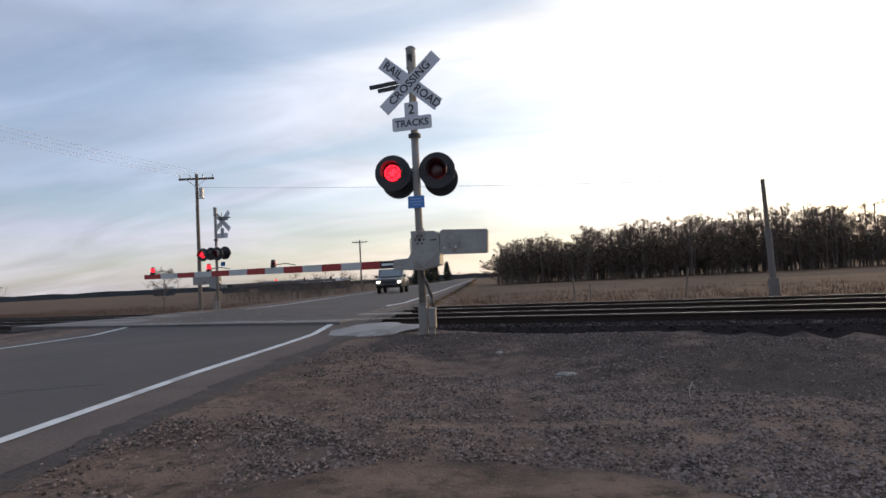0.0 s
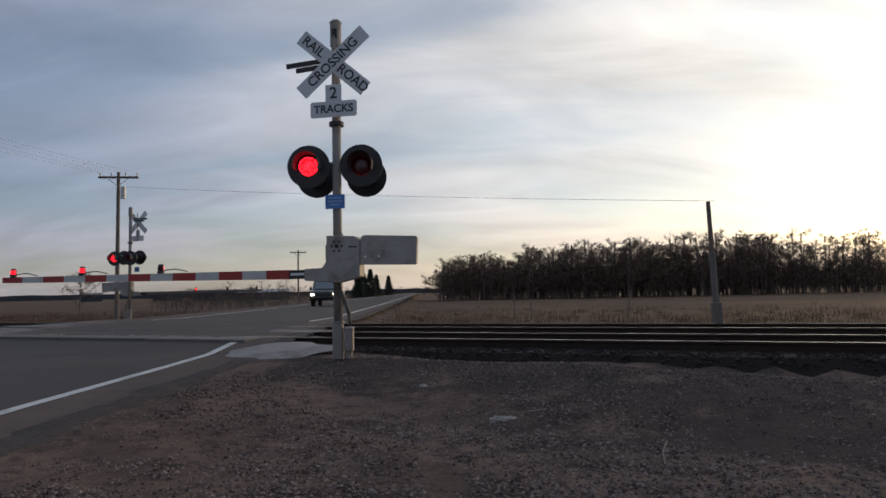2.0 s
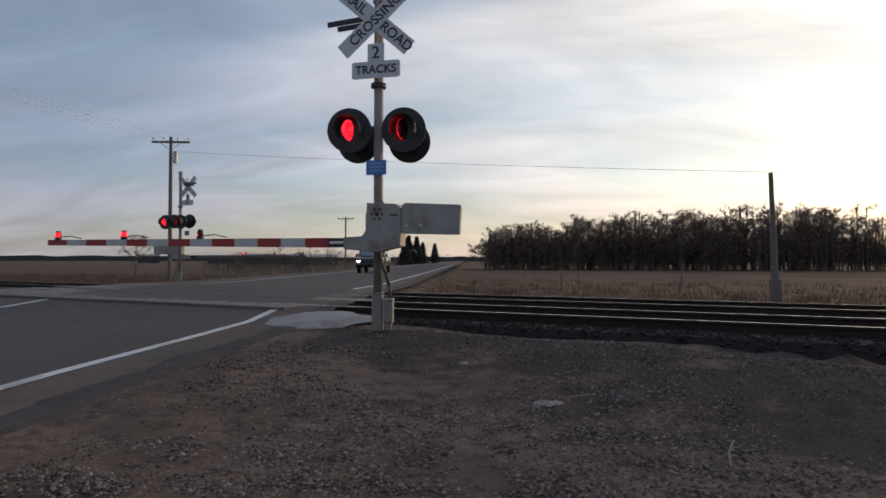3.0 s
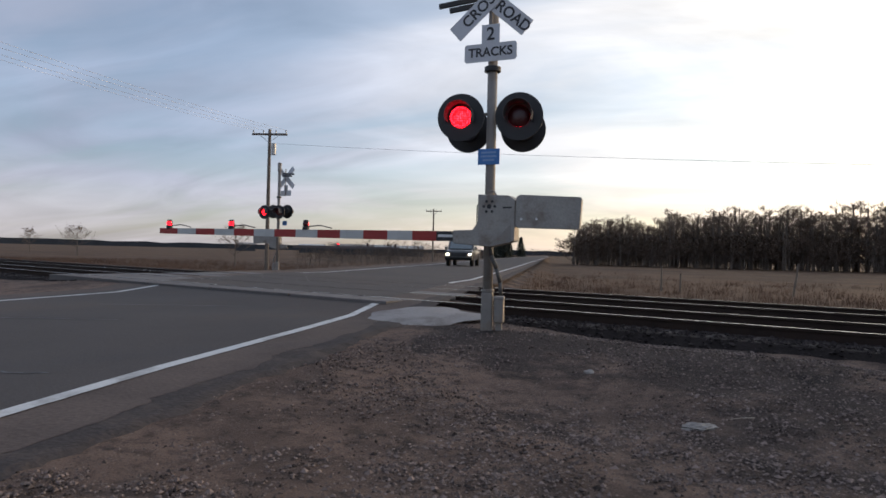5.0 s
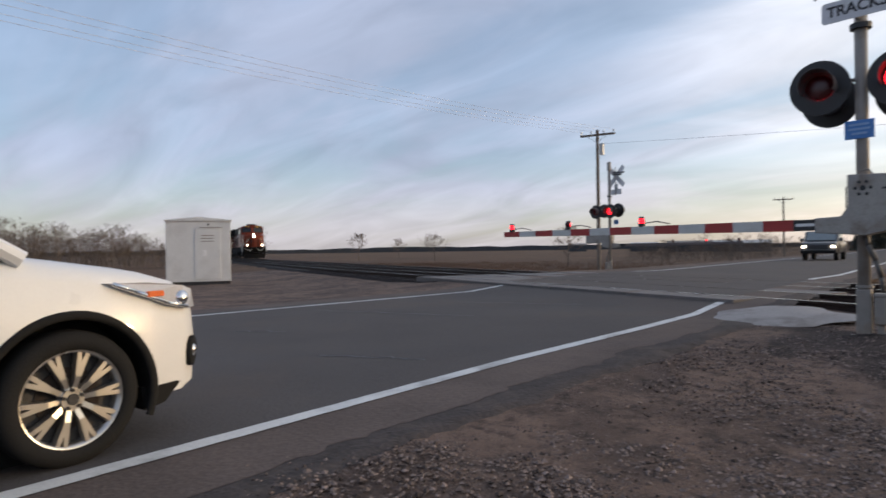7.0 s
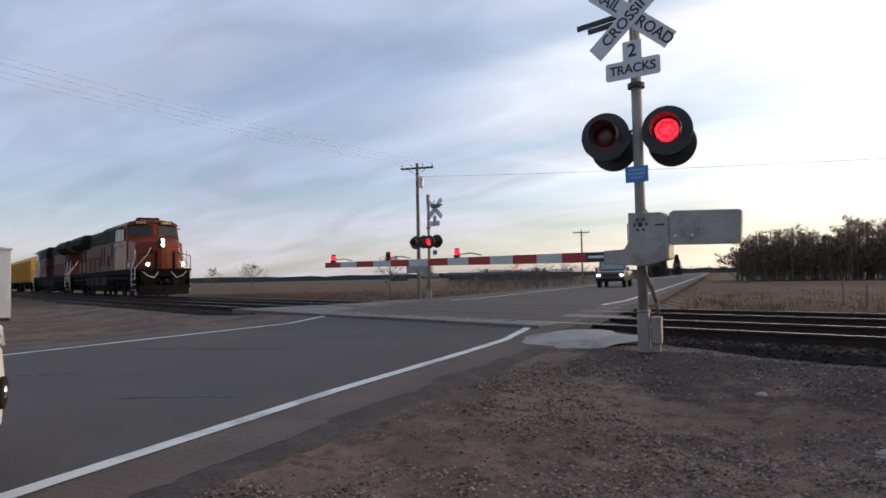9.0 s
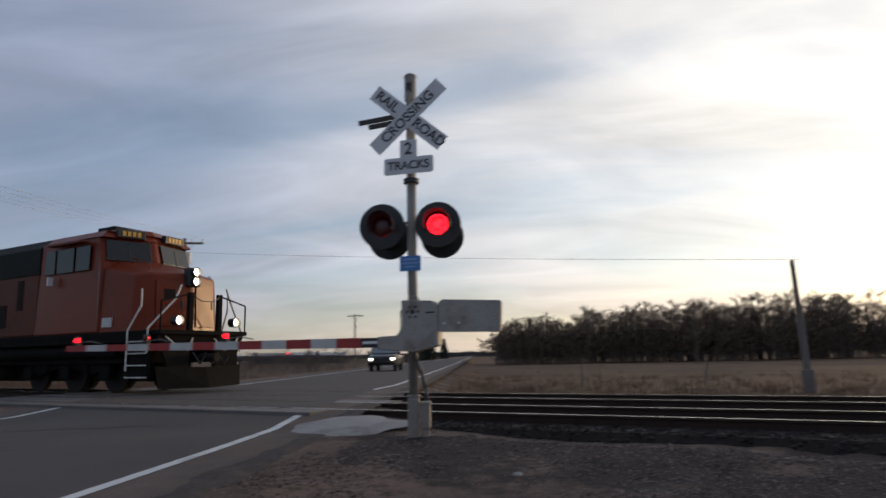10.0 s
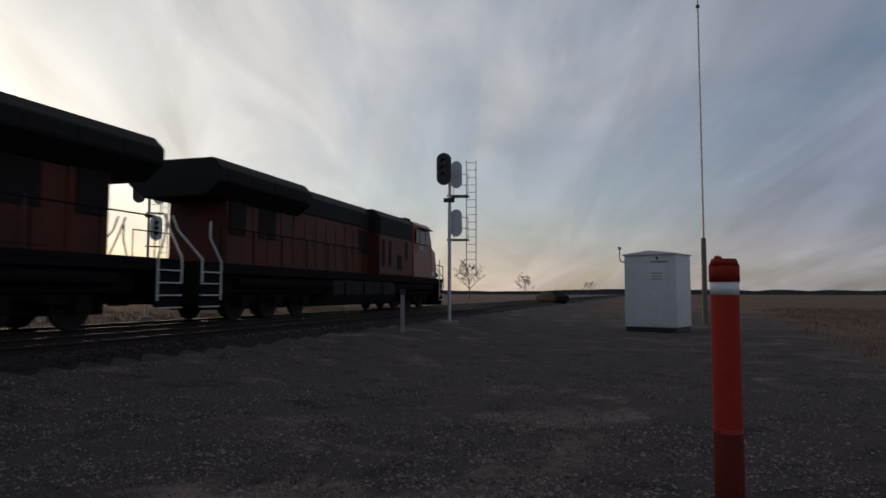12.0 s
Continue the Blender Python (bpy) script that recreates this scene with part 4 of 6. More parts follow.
def make_block_signal(m, h, twin, label, ladder=True):
    g = thing("block_signal", m, label, "railway signal", "railway signals")
    bm = B()
    rod(bm, (0, 0, -0.2), (0, 0, h - 0.2), 0.07, seg=12)
    part("mast", bm, "galv", g)
    bm = B()
    box(bm, -0.3, 0.3, -0.3, 0.3, -0.3, 0.12, 0.02)
    part("foundation", bm, "concrete", g)
    spots = [(-0.2, h - 0.70, 1)] if not twin else [(-0.55, h - 0.65, 1), (0.45, h - 0.65, 0), (0.35, h - 2.6, 0)]
    for x, z, back in spots:
        bm = B()
        r = [(x + 0.30 * math.cos(a), z + (0.36 if math.sin(a) > 0 else -0.36) + 0.30 * math.sin(a)) for a in [2 * math.pi * i / 24 for i in range(24)]]
        prism(bm, r, "y", -0.26, -0.235)
        hd = part("signal_head", bm, "black" if back or not twin else "galv", g, "oval backed three-lamp signal head")
        bm = B()
        box(bm, x - 0.16, x + 0.16, -0.235, 0.0, z - 0.46, z + 0.46, 0.03)
        part("lamp_housing", bm, "black", hd)
        for k in (-1, 0, 1):
            bm = B()
            hood(bm, (x, -0.26, z + 0.28 * k), 0.115, 0.16, -1)
            part("lamp_visor", bm, "black", hd)
            bm = B()
            disc(bm, (x, -0.262, z + 0.28 * k), 0.10, 0.01, 16)
            part("lens", bm, "lens_off", hd)
        if not twin:
          for z in (h - 0.75, h - 2.75):
            bm = B()
            prism(bm, [(0.24 + 0.24 * math.cos(a), z - 0.10 + (0.3 if math.sin(a) > 0 else -0.3) + 0.26 * math.sin(a)) for a in [2 * math.pi * i / 20 for i in range(20)]], "y", 0.25, 0.31)
            part("signal_back", bm, "galv", hd, "pale grey rear of a signal head")
    for z in (h - 1.75, h - 3.55):
        plat = part("platform", box(B(), -0.12, 0.75, 0.05, 0.55, z - 0.03, z + 0.03, 0.005), "mast", g)
        bm = B()
        for a, b in (((0.7, 0.5, z), (0.7, 0.5, z + 0.95)), ((0.1, 0.5, z), (0.1, 0.5, z + 0.95)), ((0.1, 0.5, z + 0.95), (0.7, 0.5, z + 0.95)), ((0.1, 0.5, z + 0.5), (0.7, 0.5, z + 0.5))):
            rod(bm, a, b, 0.016, seg=6)
        part("platform_rail", bm, "galv", plat)
    bm = B()
    box(bm, -0.22, 0.22, -0.14, -0.08, h - 2.05, h - 1.87, 0.006)
    part("identity_plate", bm, "black", g)
    lad = part("ladder", chain(B(), [(0.62, 0.62, 1.9), (0.62, 0.62, h - 0.2)], 0.02), "galv", g, "tall open steel ladder")
    part("ladder_rail", chain(B(), [(1.02, 0.62, 1.9), (1.02, 0.62, h - 0.2)], 0.02), "galv", lad)
    z = 2.0
    while z < h - 0.2:
        part("rung", rod(B(), (0.62, 0.62, z), (1.02, 0.62, z), 0.012, seg=6), "galv", lad)
        z += 0.31
    return g


make_block_signal(pose(27.0, -11.7, -0.25, 0, 0, -104), 6.95, False, "black-headed railway signal mast with platforms and ladder")
make_block_signal(pose(36.7, 3.4, -0.4, 0, 0, -65), 7.4, True, "grey railway signal with three heads beyond the tracks")


def make_pole(m, h, arms, label, r=0.15):
    g = thing("utility_pole", m, label, "utility pole", "utility poles")
    bm = B()
    rod(bm, (0, 0, -0.5), (0, 0, h), r, r * 0.68, 14)
    part("pole", bm, "wood", g)
    if arms:
        arm = part("crossarm", box(B(), -1.25, 1.25, -0.06, 0.06, h - 0.42, h - 0.28, 0.01), "wood", g)
        for x in (-1.15, -0.45, 0.45, 1.15):
            bm = B()
            rod(bm, (x, 0, h - 0.28), (x, 0, h - 0.16), 0.025, seg=8)
            rod(bm, (x, 0, h - 0.18), (x, 0, h - 0.04), 0.06, 0.04, seg=10)
            part("insulator", bm, "galv", arm)
        for sx in (-1, 1):
            part("brace", chain(B(), [(sx * 0.7, -0.07, h - 0.40), (0, -0.1, h - 0.95)], 0.018), "galv", g)
    return g


p1 = make_pole(pose(-18.6, 34.3, -0.7, 0, 0, 6), 10.0, True, "tall weathered utility pole with one crossarm")
bm = B()
rod(bm, (0.34, -0.1, 8.2), (0.34, -0.1, 9.0), 0.16, seg=14)
part("transformer", bm, "galv", p1, "grey transformer can")
make_pole(pose(-16.9, 91.0, -0.9, 0, 0, 0), 8.6, True, "distant utility pole with a crossarm by the road")
make_pole(pose(-14.5, 160.0, -0.9, 0, 0, 0), 8.6, True, "distant utility pole with a crossarm by the road")
stub = make_pole(pose(13.4, 16.6, -0.6, 0, -2.0, 0), 5.0, False, "leaning wooden pole stub with a pale sleeved foot", 0.125)
bm = B()
rod(bm, (0, 0, -0.3), (0, 0, 2.9), 0.132, seg=14)
part("sleeve", bm, "stubgrey", stub, "pale weathered lower sleeve")
bm = B()
box(bm, -0.17, 0.17, -0.16, 0.16, -0.2, 0.85, 0.03)
part("foot_box", bm, "stubgrey", stub, "grey box round the foot")


def wire(a, b, sag, r, label):
    """One continuous sagging tube."""
    bm = B()
    d = (Vector(b) - Vector(a)).normalized()
    u = d.cross(Vector((0, 0, 1))).normalized()
    v = u.cross(d)
    rings = []
    for i in range(25):
        t = i / 24
        p = Vector(a).lerp(Vector(b), t)
        p.z -= 4 * sag * t * (1 - t)
        rings.append([bm.verts.new(p + r * (math.cos(q) * u + math.sin(q) * v)) for q in [2 * math.pi * j / 6 for j in range(6)]])
    for ra, rb in zip(rings, rings[1:]):
        for j in range(6):
            bm.faces.new([ra[j], ra[(j + 1) % 6], rb[(j + 1) % 6], rb[j]])
    bm.faces.new(rings[0])
    bm.faces.new(list(reversed(rings[-1])))
    bmesh.ops.recalc_face_normals(bm, faces=bm.faces)
    ob = part("overhead_wire", bm, "wire")
    tagged(ob, label, "overhead wire", "overhead wires")


for x in (-1.15, -0.45, 0.45, 1.15):
    wire((-18.6 + x, 34.3, 9.25), (-24.5 + x, -20.0, 9.6), 0.9, 0.0065, "thin grey overhead power line from the pole")
wire((-18.3, 34.2, 8.3), (13.5, 16.6, 4.42), 0.15, 0.009, "thin grey overhead service wire between two poles")
make_pole(pose(-24.5, -20.0, -0.4, 0, 0, 0), 10.3, True, "tall weathered utility pole with one crossarm")

ant = thing("antenna_mast", pose(30.2, -24.1, -0.4), "thin grey radio antenna on a stout steel pole", "antenna mast")
part("pole", rod(B(), (0, 0, -0.2), (0, 0, 4.0), 0.13, 0.11, 14), "wood", ant)
part("whip", rod(B(), (0, 0, 4.0), (0, 0, 16.4), 0.055, 0.035, 10), "galv", ant)
for z in (15.2, 15.7):
    part("clamp", rod(B(), (0, 0, z), (0, 0, z + 0.12), 0.09, seg=10), "black", ant)

post = thing("marker_post", pose(2.96, -10.145, -0.33), "orange plastic marker post with a pale band", "marker post")
part("tube", rod(B(), (0, 0, -0.1), (0, 0, 1.30), 0.047, seg=24), "orangeposts", post, "", True)
part("band", rod(B(), (0, 0, 1.30), (0, 0, 1.345), 0.0475, seg=24), "white", post, "pale reflective band", True)
bm = B()
rod(bm, (0, 0, 1.345), (0, 0, 1.40), 0.050, 0.050, 24)
rod(bm, (0, 0, 1.40), (0, 0, 1.425), 0.050, 0.040, 24)
rod(bm, (0.03, 0, 1.425), (0.05, 0, 1.428), 0.012, seg=8)
part("cap", bm, "orangeposts", post, "", True)
part("joint", rod(B(), (0, 0, 0.83), (0, 0, 0.845), 0.049, seg=24), "redpaint", post)
part("lower_sleeve", rod(B(), (0, 0, 0.38), (0, 0, 0.83), 0.0485, seg=24), "postdark", post, "dark red band on the lower part of the post", True)

wp = thing("short_post", pose(20.4, -9.6, -0.33), "short pale grey post beside the track", "post")
part("stake", box(B(), -0.09, 0.09, -0.06, 0.06, -0.1, 1.25, 0.01), "mast", wp)
part("stake_head", box(B(), -0.11, 0.11, -0.08, 0.08, 1.25, 1.42, 0.01), "black", wp)
for k, (x, y, h, t) in enumerate(((11.6, 22.5, 1.5, 8), (6.2, 24.0, 1.2, 0), (7.0, 23.6, 0.9, 0))):
    st = thing("stake", pose(x, y, ground_z(x, y), 0, t, 0), "thin weathered wooden stake in dry grass", "stake", "stakes")
    part("shaft", rod(B(), (0, 0, -0.1), (0, 0, h), 0.05, 0.04, 8), "wood", st)


# ---- vehicles ----
def make_wheel(parent, x, y, r, side, rim_mat="rim"):
    """A tyre with a ten-spoke alloy, its face towards side (-1 or 1 along x)."""
    bm = B()
    prof = [(-0.11, r * 0.72), (-0.115, r * 0.86), (-0.095, r * 0.97), (-0.05, r), (0.05, r), (0.095, r * 0.97), (0.115, r * 0.86), (0.11, r * 0.72)]
    k = 40
    rings = [[bm.verts.new((a, b * math.cos(2 * math.pi * i / k), b * math.sin(2 * math.pi * i / k))) for i in range(k)] for a, b in prof]
    for u, v in zip(rings, rings[1:] + rings[:1]):
        for i in range(k):
            bm.faces.new([u[i], u[(i + 1) % k], v[(i + 1) % k], v[i]])
    bmesh.ops.recalc_face_normals(bm, faces=bm.faces)
    w = part("wheel", bm, "tyre", parent, "black tyre on a silver spoked alloy", True)
    w.matrix_basis = Matrix.Translation((x, y, r)) @ Matrix.Rotation(0 if side > 0 else math.pi, 4, "Z")
    R = r * 0.735
    bm = B()
    a = [bm.verts.new((0.105, R * math.cos(2 * math.pi * i / k), R * math.sin(2 * math.pi * i / k))) for i in range(k)]
    b = [bm.verts.new((0.108, R * 0.94 * math.cos(2 * math.pi * i / k), R * 0.94 * math.sin(2 * math.pi * i / k))) for i in range(k)]
    c = [bm.verts.new((0.03, R * 0.90 * math.cos(2 * math.pi * i / k), R * 0.90 * math.sin(2 * math.pi * i / k))) for i in range(k)]
    for u, v in ((a, b), (b, c)):
        for i in range(k):
            bm.faces.new([u[i], u[(i + 1) % k], v[(i + 1) % k], v[i]])
    bmesh.ops.recalc_face_normals(bm, faces=bm.faces)
    part("rim", bm, rim_mat, w, "", True)
    part("wheel_well_back", rod(B(), (0.0, 0, 0), (0.03, 0, 0), R * 0.98, seg=30), "rimdark", w)
    part("brake_disc", rod(B(), (0.03, 0, 0), (0.04, 0, 0), R * 0.62, seg=30), "wsteel", w)
    for s in range(10):
        t = 2 * math.pi * s / 10
        bm = B()
        o = [(-0.013, 0.05), (-0.015, R * 0.45), (-0.034, R * 0.93), (-0.010, R * 0.95), (0.0, R * 0.72), (0.010, R * 0.95), (0.034, R * 0.93), (0.015, R * 0.45), (0.013, 0.05)]
        v1 = [bm.verts.new((0.085 if q[1] < 0.1 else 0.10, q[0], q[1])) for q in o]
        v0 = [bm.verts.new((0.05, q[0] * 1.15, q[1])) for q in o]
        bm.faces.new(v1)
        for i in range(len(o)):
            j = (i + 1) % len(o)
            bm.faces.new([v1[i], v0[i], v0[j], v1[j]])
        bmesh.ops.recalc_face_normals(bm, faces=bm.faces)
        sp = part("spoke", bm, rim_mat, w)
        sp.matrix_basis = Matrix.Rotation(t, 4, "X")
    bm = B()
    rod(bm, (0.05, 0, 0), (0.10, 0, 0), 0.068, 0.06, 20)
    part("hub", bm, rim_mat, w)
    part("hub_cap", rod(B(), (0.10, 0, 0), (0.106, 0, 0), 0.032, seg=16), "rimdark", w)
    for s in range(5):
        t = 2 * math.pi * (s + 0.5) / 5
        part("lug_nut", rod(B(), (0.09, 0.052 * math.cos(t), 0.052 * math.sin(t)), (0.112, 0.052 * math.cos(t), 0.052 * math.sin(t)), 0.011, seg=8), "rimdark", w)
    return w


def loft(stations):
    """A body from cross sections along y. Each: y, then half-outline points (x, z) from low to the middle top."""
    bm = B()
    rings = []
    for y, pts in stations:
        ring = [bm.verts.new((x, y, z)) for x, z in pts] + [bm.verts.new((-x, y, z)) for x, z in reversed(pts)]
        rings.append(ring)
    k = len(rings[0])
    for a, b in zip(rings, rings[1:]):
        for i in range(k):
            bm.faces.new([a[i], a[(i + 1) % k], b[(i + 1) % k], b[i]])
    bm.faces.new(rings[0][::-1])
    bm.faces.new(rings[-1])
    bmesh.ops.recalc_face_normals(bm, faces=bm.faces)
    return bm


def carve(ob, cutters):
    """Cut cylinders out of a mesh for good."""
    tmp = []
    for x0, x1, y, z, r in cutters:
        bm = B()
        rod(bm, (x0, y, z), (x1, y, z), r, seg=40)
        me = bpy.data.meshes.new("cut")
        bm.to_mesh(me)
        bm.free()
        c = new("cut", me)
        c.parent = ob.parent
        md = ob.modifiers.new("cut", "BOOLEAN")
        md.object, md.operation, md.solver = c, "DIFFERENCE", "EXACT"
        tmp.append(c)
    bpy.context.view_layer.update()
    dg = bpy.context.evaluated_depsgraph_get()
    me = bpy.data.meshes.new_from_object(ob.evaluated_get(dg))
    ob.modifiers.clear()
    ob.data = me
    for c in tmp:
        bpy.data.objects.remove(c)


def make_suv(m):
    """Front at y = 0, the body runs back along -y; x across; z = 0 on the road."""
    g = thing("white_suv", m, "pearl white compact sport utility car waiting at the crossing", "car")
    W = 0.92

    def sec(y, low, wl, belt, wb, top, wt):
        return (y, [(wl * 0.72, low), (wl * 0.97, low + 0.05), (wl, low + 0.22), (wl * 1.005, (low + belt) / 2 + 0.08), (wb, belt - 0.06), (wb - 0.035, belt), (wt, top - 0.03), (wt * 0.55, top - 0.005), (0.0, top)])

    st = [sec(0.0, 0.34, 0.62, 0.76, 0.60, 0.83, 0.52), sec(-0.06, 0.28, 0.72, 0.84, 0.70, 0.93, 0.60), sec(-0.20, 0.25, 0.83, 0.93, 0.80, 1.015, 0.70),
          sec(-0.45, 0.24, 0.90, 1.00, 0.875, 1.085, 0.74), sec(-0.85, 0.24, W, 1.06, 0.90, 1.145, 0.76), sec(-1.18, 0.24, W, 1.10, 0.905, 1.19, 0.77),
          sec(-1.45, 0.24, W, 1.12, 0.905, 1.20, 0.77), sec(-4.3, 0.26, W, 1.14, 0.90, 1.17, 0.80), sec(-4.5, 0.34, 0.86, 1.05, 0.84, 1.10, 0.74)]
    bm = loft(st)
    bmesh.ops.subdivide_edges(bm, edges=[e for e in bm.edges if abs(e.verts[0].co.y - e.verts[1].co.y) < 1e-6 and e.calc_length() > 0.3], cuts=1)
    body = part("body", bm, "carwhite", g, "", True)
    R, fy, ry = 0.375, -0.90, -3.60
    carve(body, [(x0, x1, yy, R, 0.44) for yy in (fy, ry) for x0, x1 in ((0.62, 1.2), (-1.2, -0.62))])
    for p in body.data.polygons:
        p.use_smooth = True
    body.data.set_sharp_from_angle(angle=math.radians(32))
    # glasshouse
    def cab(y, w0, z0, w1, z1):
        return (y, [(w0 * 0.8, z0 - 0.05), (w0, z0), (w0 * 0.985, z0 + (z1 - z0) * 0.4), (w1 + 0.03, z1 - 0.05), (w1 - 0.05, z1), (0.0, z1 + 0.02)])
    bm = loft([cab(-1.14, 0.84, 1.15, 0.80, 1.18), cab(-1.92, 0.875, 1.13, 0.66, 1.66), cab(-2.8, 0.885, 1.12, 0.66, 1.70), cab(-3.9, 0.875, 1.12, 0.64, 1.66), cab(-4.42, 0.80, 1.10, 0.62, 1.18)])
    part("cabin", bm, "window", g, "dark glazed cabin", True)
    bm = loft([(y, [(0.60, z - 0.01), (0.64, z + 0.0), (0.58, z + 0.035), (0, z + 0.05)]) for y, z in ((-1.88, 1.62), (-2.2, 1.685), (-3.3, 1.695), (-4.05, 1.62))])
    part("roof", bm, "carwhite", g, "", True)
    for sx in (-1, 1):
        bm = B()
        rod(bm, (sx * 0.855, -1.12, 1.14), (sx * 0.70, -1.90, 1.65), 0.05, 0.04, 8)
        part("pillar", bm, "carwhite", g)
        bm = B()
        prism(bm, [(-1.24, 1.135), (-1.75, 1.13), (-1.75, 1.46)], "x", sx * 0.882 - 0.014, sx * 0.882 + 0.014)
        part("mirror_corner", bm, "trim", g)
        mir = part("door_mirror", box(B(), -0.11, 0.11, -0.07, 0.07, -0.07, 0.07, 0.03), "carwhite", g, "", True)
        mir.matrix_basis = Matrix.Translation((sx * 1.02, -1.72, 1.22))
        # arch cladding
        for yy in (fy, ry):
            bm = B()
            k, rings = 26, []
            for xx, r in ((0.925, 0.435), (0.937, 0.442), (0.937, 0.478), (0.912, 0.486)):
                rings.append([bm.verts.new((sx * xx, yy + r * math.cos(a), R + r * math.sin(a))) for a in [math.radians(-22 + 224 * i / k) for i in range(k + 1)]])
            for u, v in zip(rings, rings[1:]):
                for i in range(k):
                    bm.faces.new([u[i], u[i + 1], v[i + 1], v[i]])
            bmesh.ops.recalc_face_normals(bm, faces=bm.faces)
            part("arch_cladding", bm, "trim", g, "black plastic wheel arch trim", True)
            part("wheel_well", rod(B(), (sx * 0.60, yy, R), (sx * 0.64, yy, R), 0.46, seg=30), "trim", g)
            bm = B()
            k, rings = 36, []
            for xx in (0.60, 0.928):
                rings.append([bm.verts.new((sx * xx, yy + 0.436 * math.cos(a), R + 0.436 * math.sin(a))) for a in [math.radians(-18 + 216 * i / k) for i in range(k + 1)]])
            for i in range(k):
                bm.faces.new([rings[0][i], rings[0][i + 1], rings[1][i + 1], rings[1][i]])
            part("arch_liner", bm, "trim", g, "black wheel arch liner", True)
            make_wheel(g, sx * 0.815, yy, R, sx)
        bm = B()
        box(bm, sx * 0.88 - 0.05, sx * 0.88 + 0.05, -3.1, -1.35, 0.22, 0.36, 0.02)
        part("sill", bm, "trim", g)
        bm = B()
        prism(bm, [(-0.24, 0.36), (-0.34, 0.25), (-0.47, 0.22), (-0.49, 0.36)], "x", sx * 0.58, sx * 0.865)
        part("lower_skirt", bm, "trim", g)
        # headlamp wraps the corner
        bm = B()
        out = [(0.69, -0.065, 0.815), (0.815, -0.18, 0.815), (0.872, -0.34, 0.85), (0.905, -0.56, 0.935), (0.905, -0.72, 1.00), (0.872, -0.48, 0.995), (0.815, -0.22, 0.965), (0.70, -0.09, 0.93)]
        vs = [bm.verts.new((sx * (x + 0.02), y + 0.02, z)) for x, y, z in out]
        vi = [bm.verts.new((sx * (x - 0.05), y - 0.03, z)) for x, y, z in out]
        bm.faces.new(vs)
        for i in range(len(out)):
            j = (i + 1) % len(out)
            bm.faces.new([vs[i], vi[i], vi[j], vs[j]])
        bmesh.ops.recalc_face_normals(bm, faces=bm.faces)
        hl = part("headlamp", bm, "lampglass", g, "clear swept-back headlamp")
        bm = B()
        bmesh.ops.create_uvsphere(bm, u_segments=14, v_segments=10, radius=0.052, matrix=Matrix.Translation((sx * 0.830, -0.215, 0.885)))
        part("projector", bm, "chrome", hl, "", True)
        bm = B()
        chain(bm, [(sx * 0.842, -0.17, 0.828), (sx * 0.897, -0.33, 0.862), (sx * 0.925, -0.54, 0.942), (sx * 0.922, -0.68, 0.995)], 0.013, 8)
        part("reflector_strip", bm, "chrome", hl, "bright reflector strip", True)
        bm = B()
        box(bm, -0.012, 0.012, -0.06, 0.06, -0.018, 0.018, 0.006, Matrix.Translation((sx * 0.908, -0.42, 0.925)) @ Matrix.Rotation(math.radians(14 * sx), 4, "Z"))
        part("indicator", bm, "amberlens", hl, "amber indicator")
        bm = B()
        corner = Matrix.Translation((sx * 0.772, -0.105, 0.53)) @ Matrix.Rotation(math.atan2(0.62, sx * 0.79), 4, "Z")
        oval = [(0.062 * math.cos(q) + 0.012 * math.sin(q), 0.098 * math.sin(q)) for q in [2 * math.pi * i / 24 for i in range(24)]]
        prism(bm, oval, "x", -0.04, 0.016, 0.006)
        fg = part("fog_lamp_bezel", bm, "trim", g, "dark oval fog lamp recess", True)
        fg.matrix_basis = corner
        bm = B()
        bmesh.ops.create_uvsphere(bm, u_segments=16, v_segments=10, radius=0.042, matrix=Matrix.Translation((-0.005, 0.008 * sx, 0.0)) @ Matrix.Diagonal((0.8, 0.75, 1.3, 1)))
        part("fog_lamp", bm, "chrome", fg, "clear fog lamp", True)
        # fender vent and door gap
        bm = B()
        prism(bm, [(-1.28, 0.968), (-1.43, 0.972), (-1.43, 0.93), (-1.30, 0.928)], "x", sx * 0.915, sx * 0.936)
        fv = part("fender_vent", bm, "trim", g, "dark fender vent with a bright bar")
        bm = B()
        box(bm, sx * 0.925 - 0.01, sx * 0.925 + 0.01, -1.42, -1.31, 0.945, 0.959)
        part("vent_bar", bm, "chrome", fv)
        for y0, y1 in ((-1.50, -1.56), (-2.52, -2.52)):
            bm = B()
            chain(bm, [(sx * 0.916, y0, 1.06), (sx * 0.922, y0 - 0.02, 0.7), (sx * 0.92, y1, 0.36)], 0.005, 5)
            part("door_seam", bm, "trim", g)
    bm = B()
    prism(bm, [(-0.50, 0.50), (0.50, 0.50), (0.56, 0.74), (-0.56, 0.74)], "y", -0.02, 0.012, 0.01)
    part("grille", bm, "trim", g, "black front grille")
    for z in (0.56, 0.63, 0.70):
        part("grille_bar", box(B(), -0.5, 0.5, 0.008, 0.02, z - 0.012, z + 0.012, 0.003), "chrome", g)
    bm = B()
    box(bm, -0.6, 0.6, -1.34, -1.16, 1.175, 1.205, 0.01)
    part("wiper_cowl", bm, "trim", g)
    return g


suv = make_suv(pose(-3.98, -6.36, -0.205))


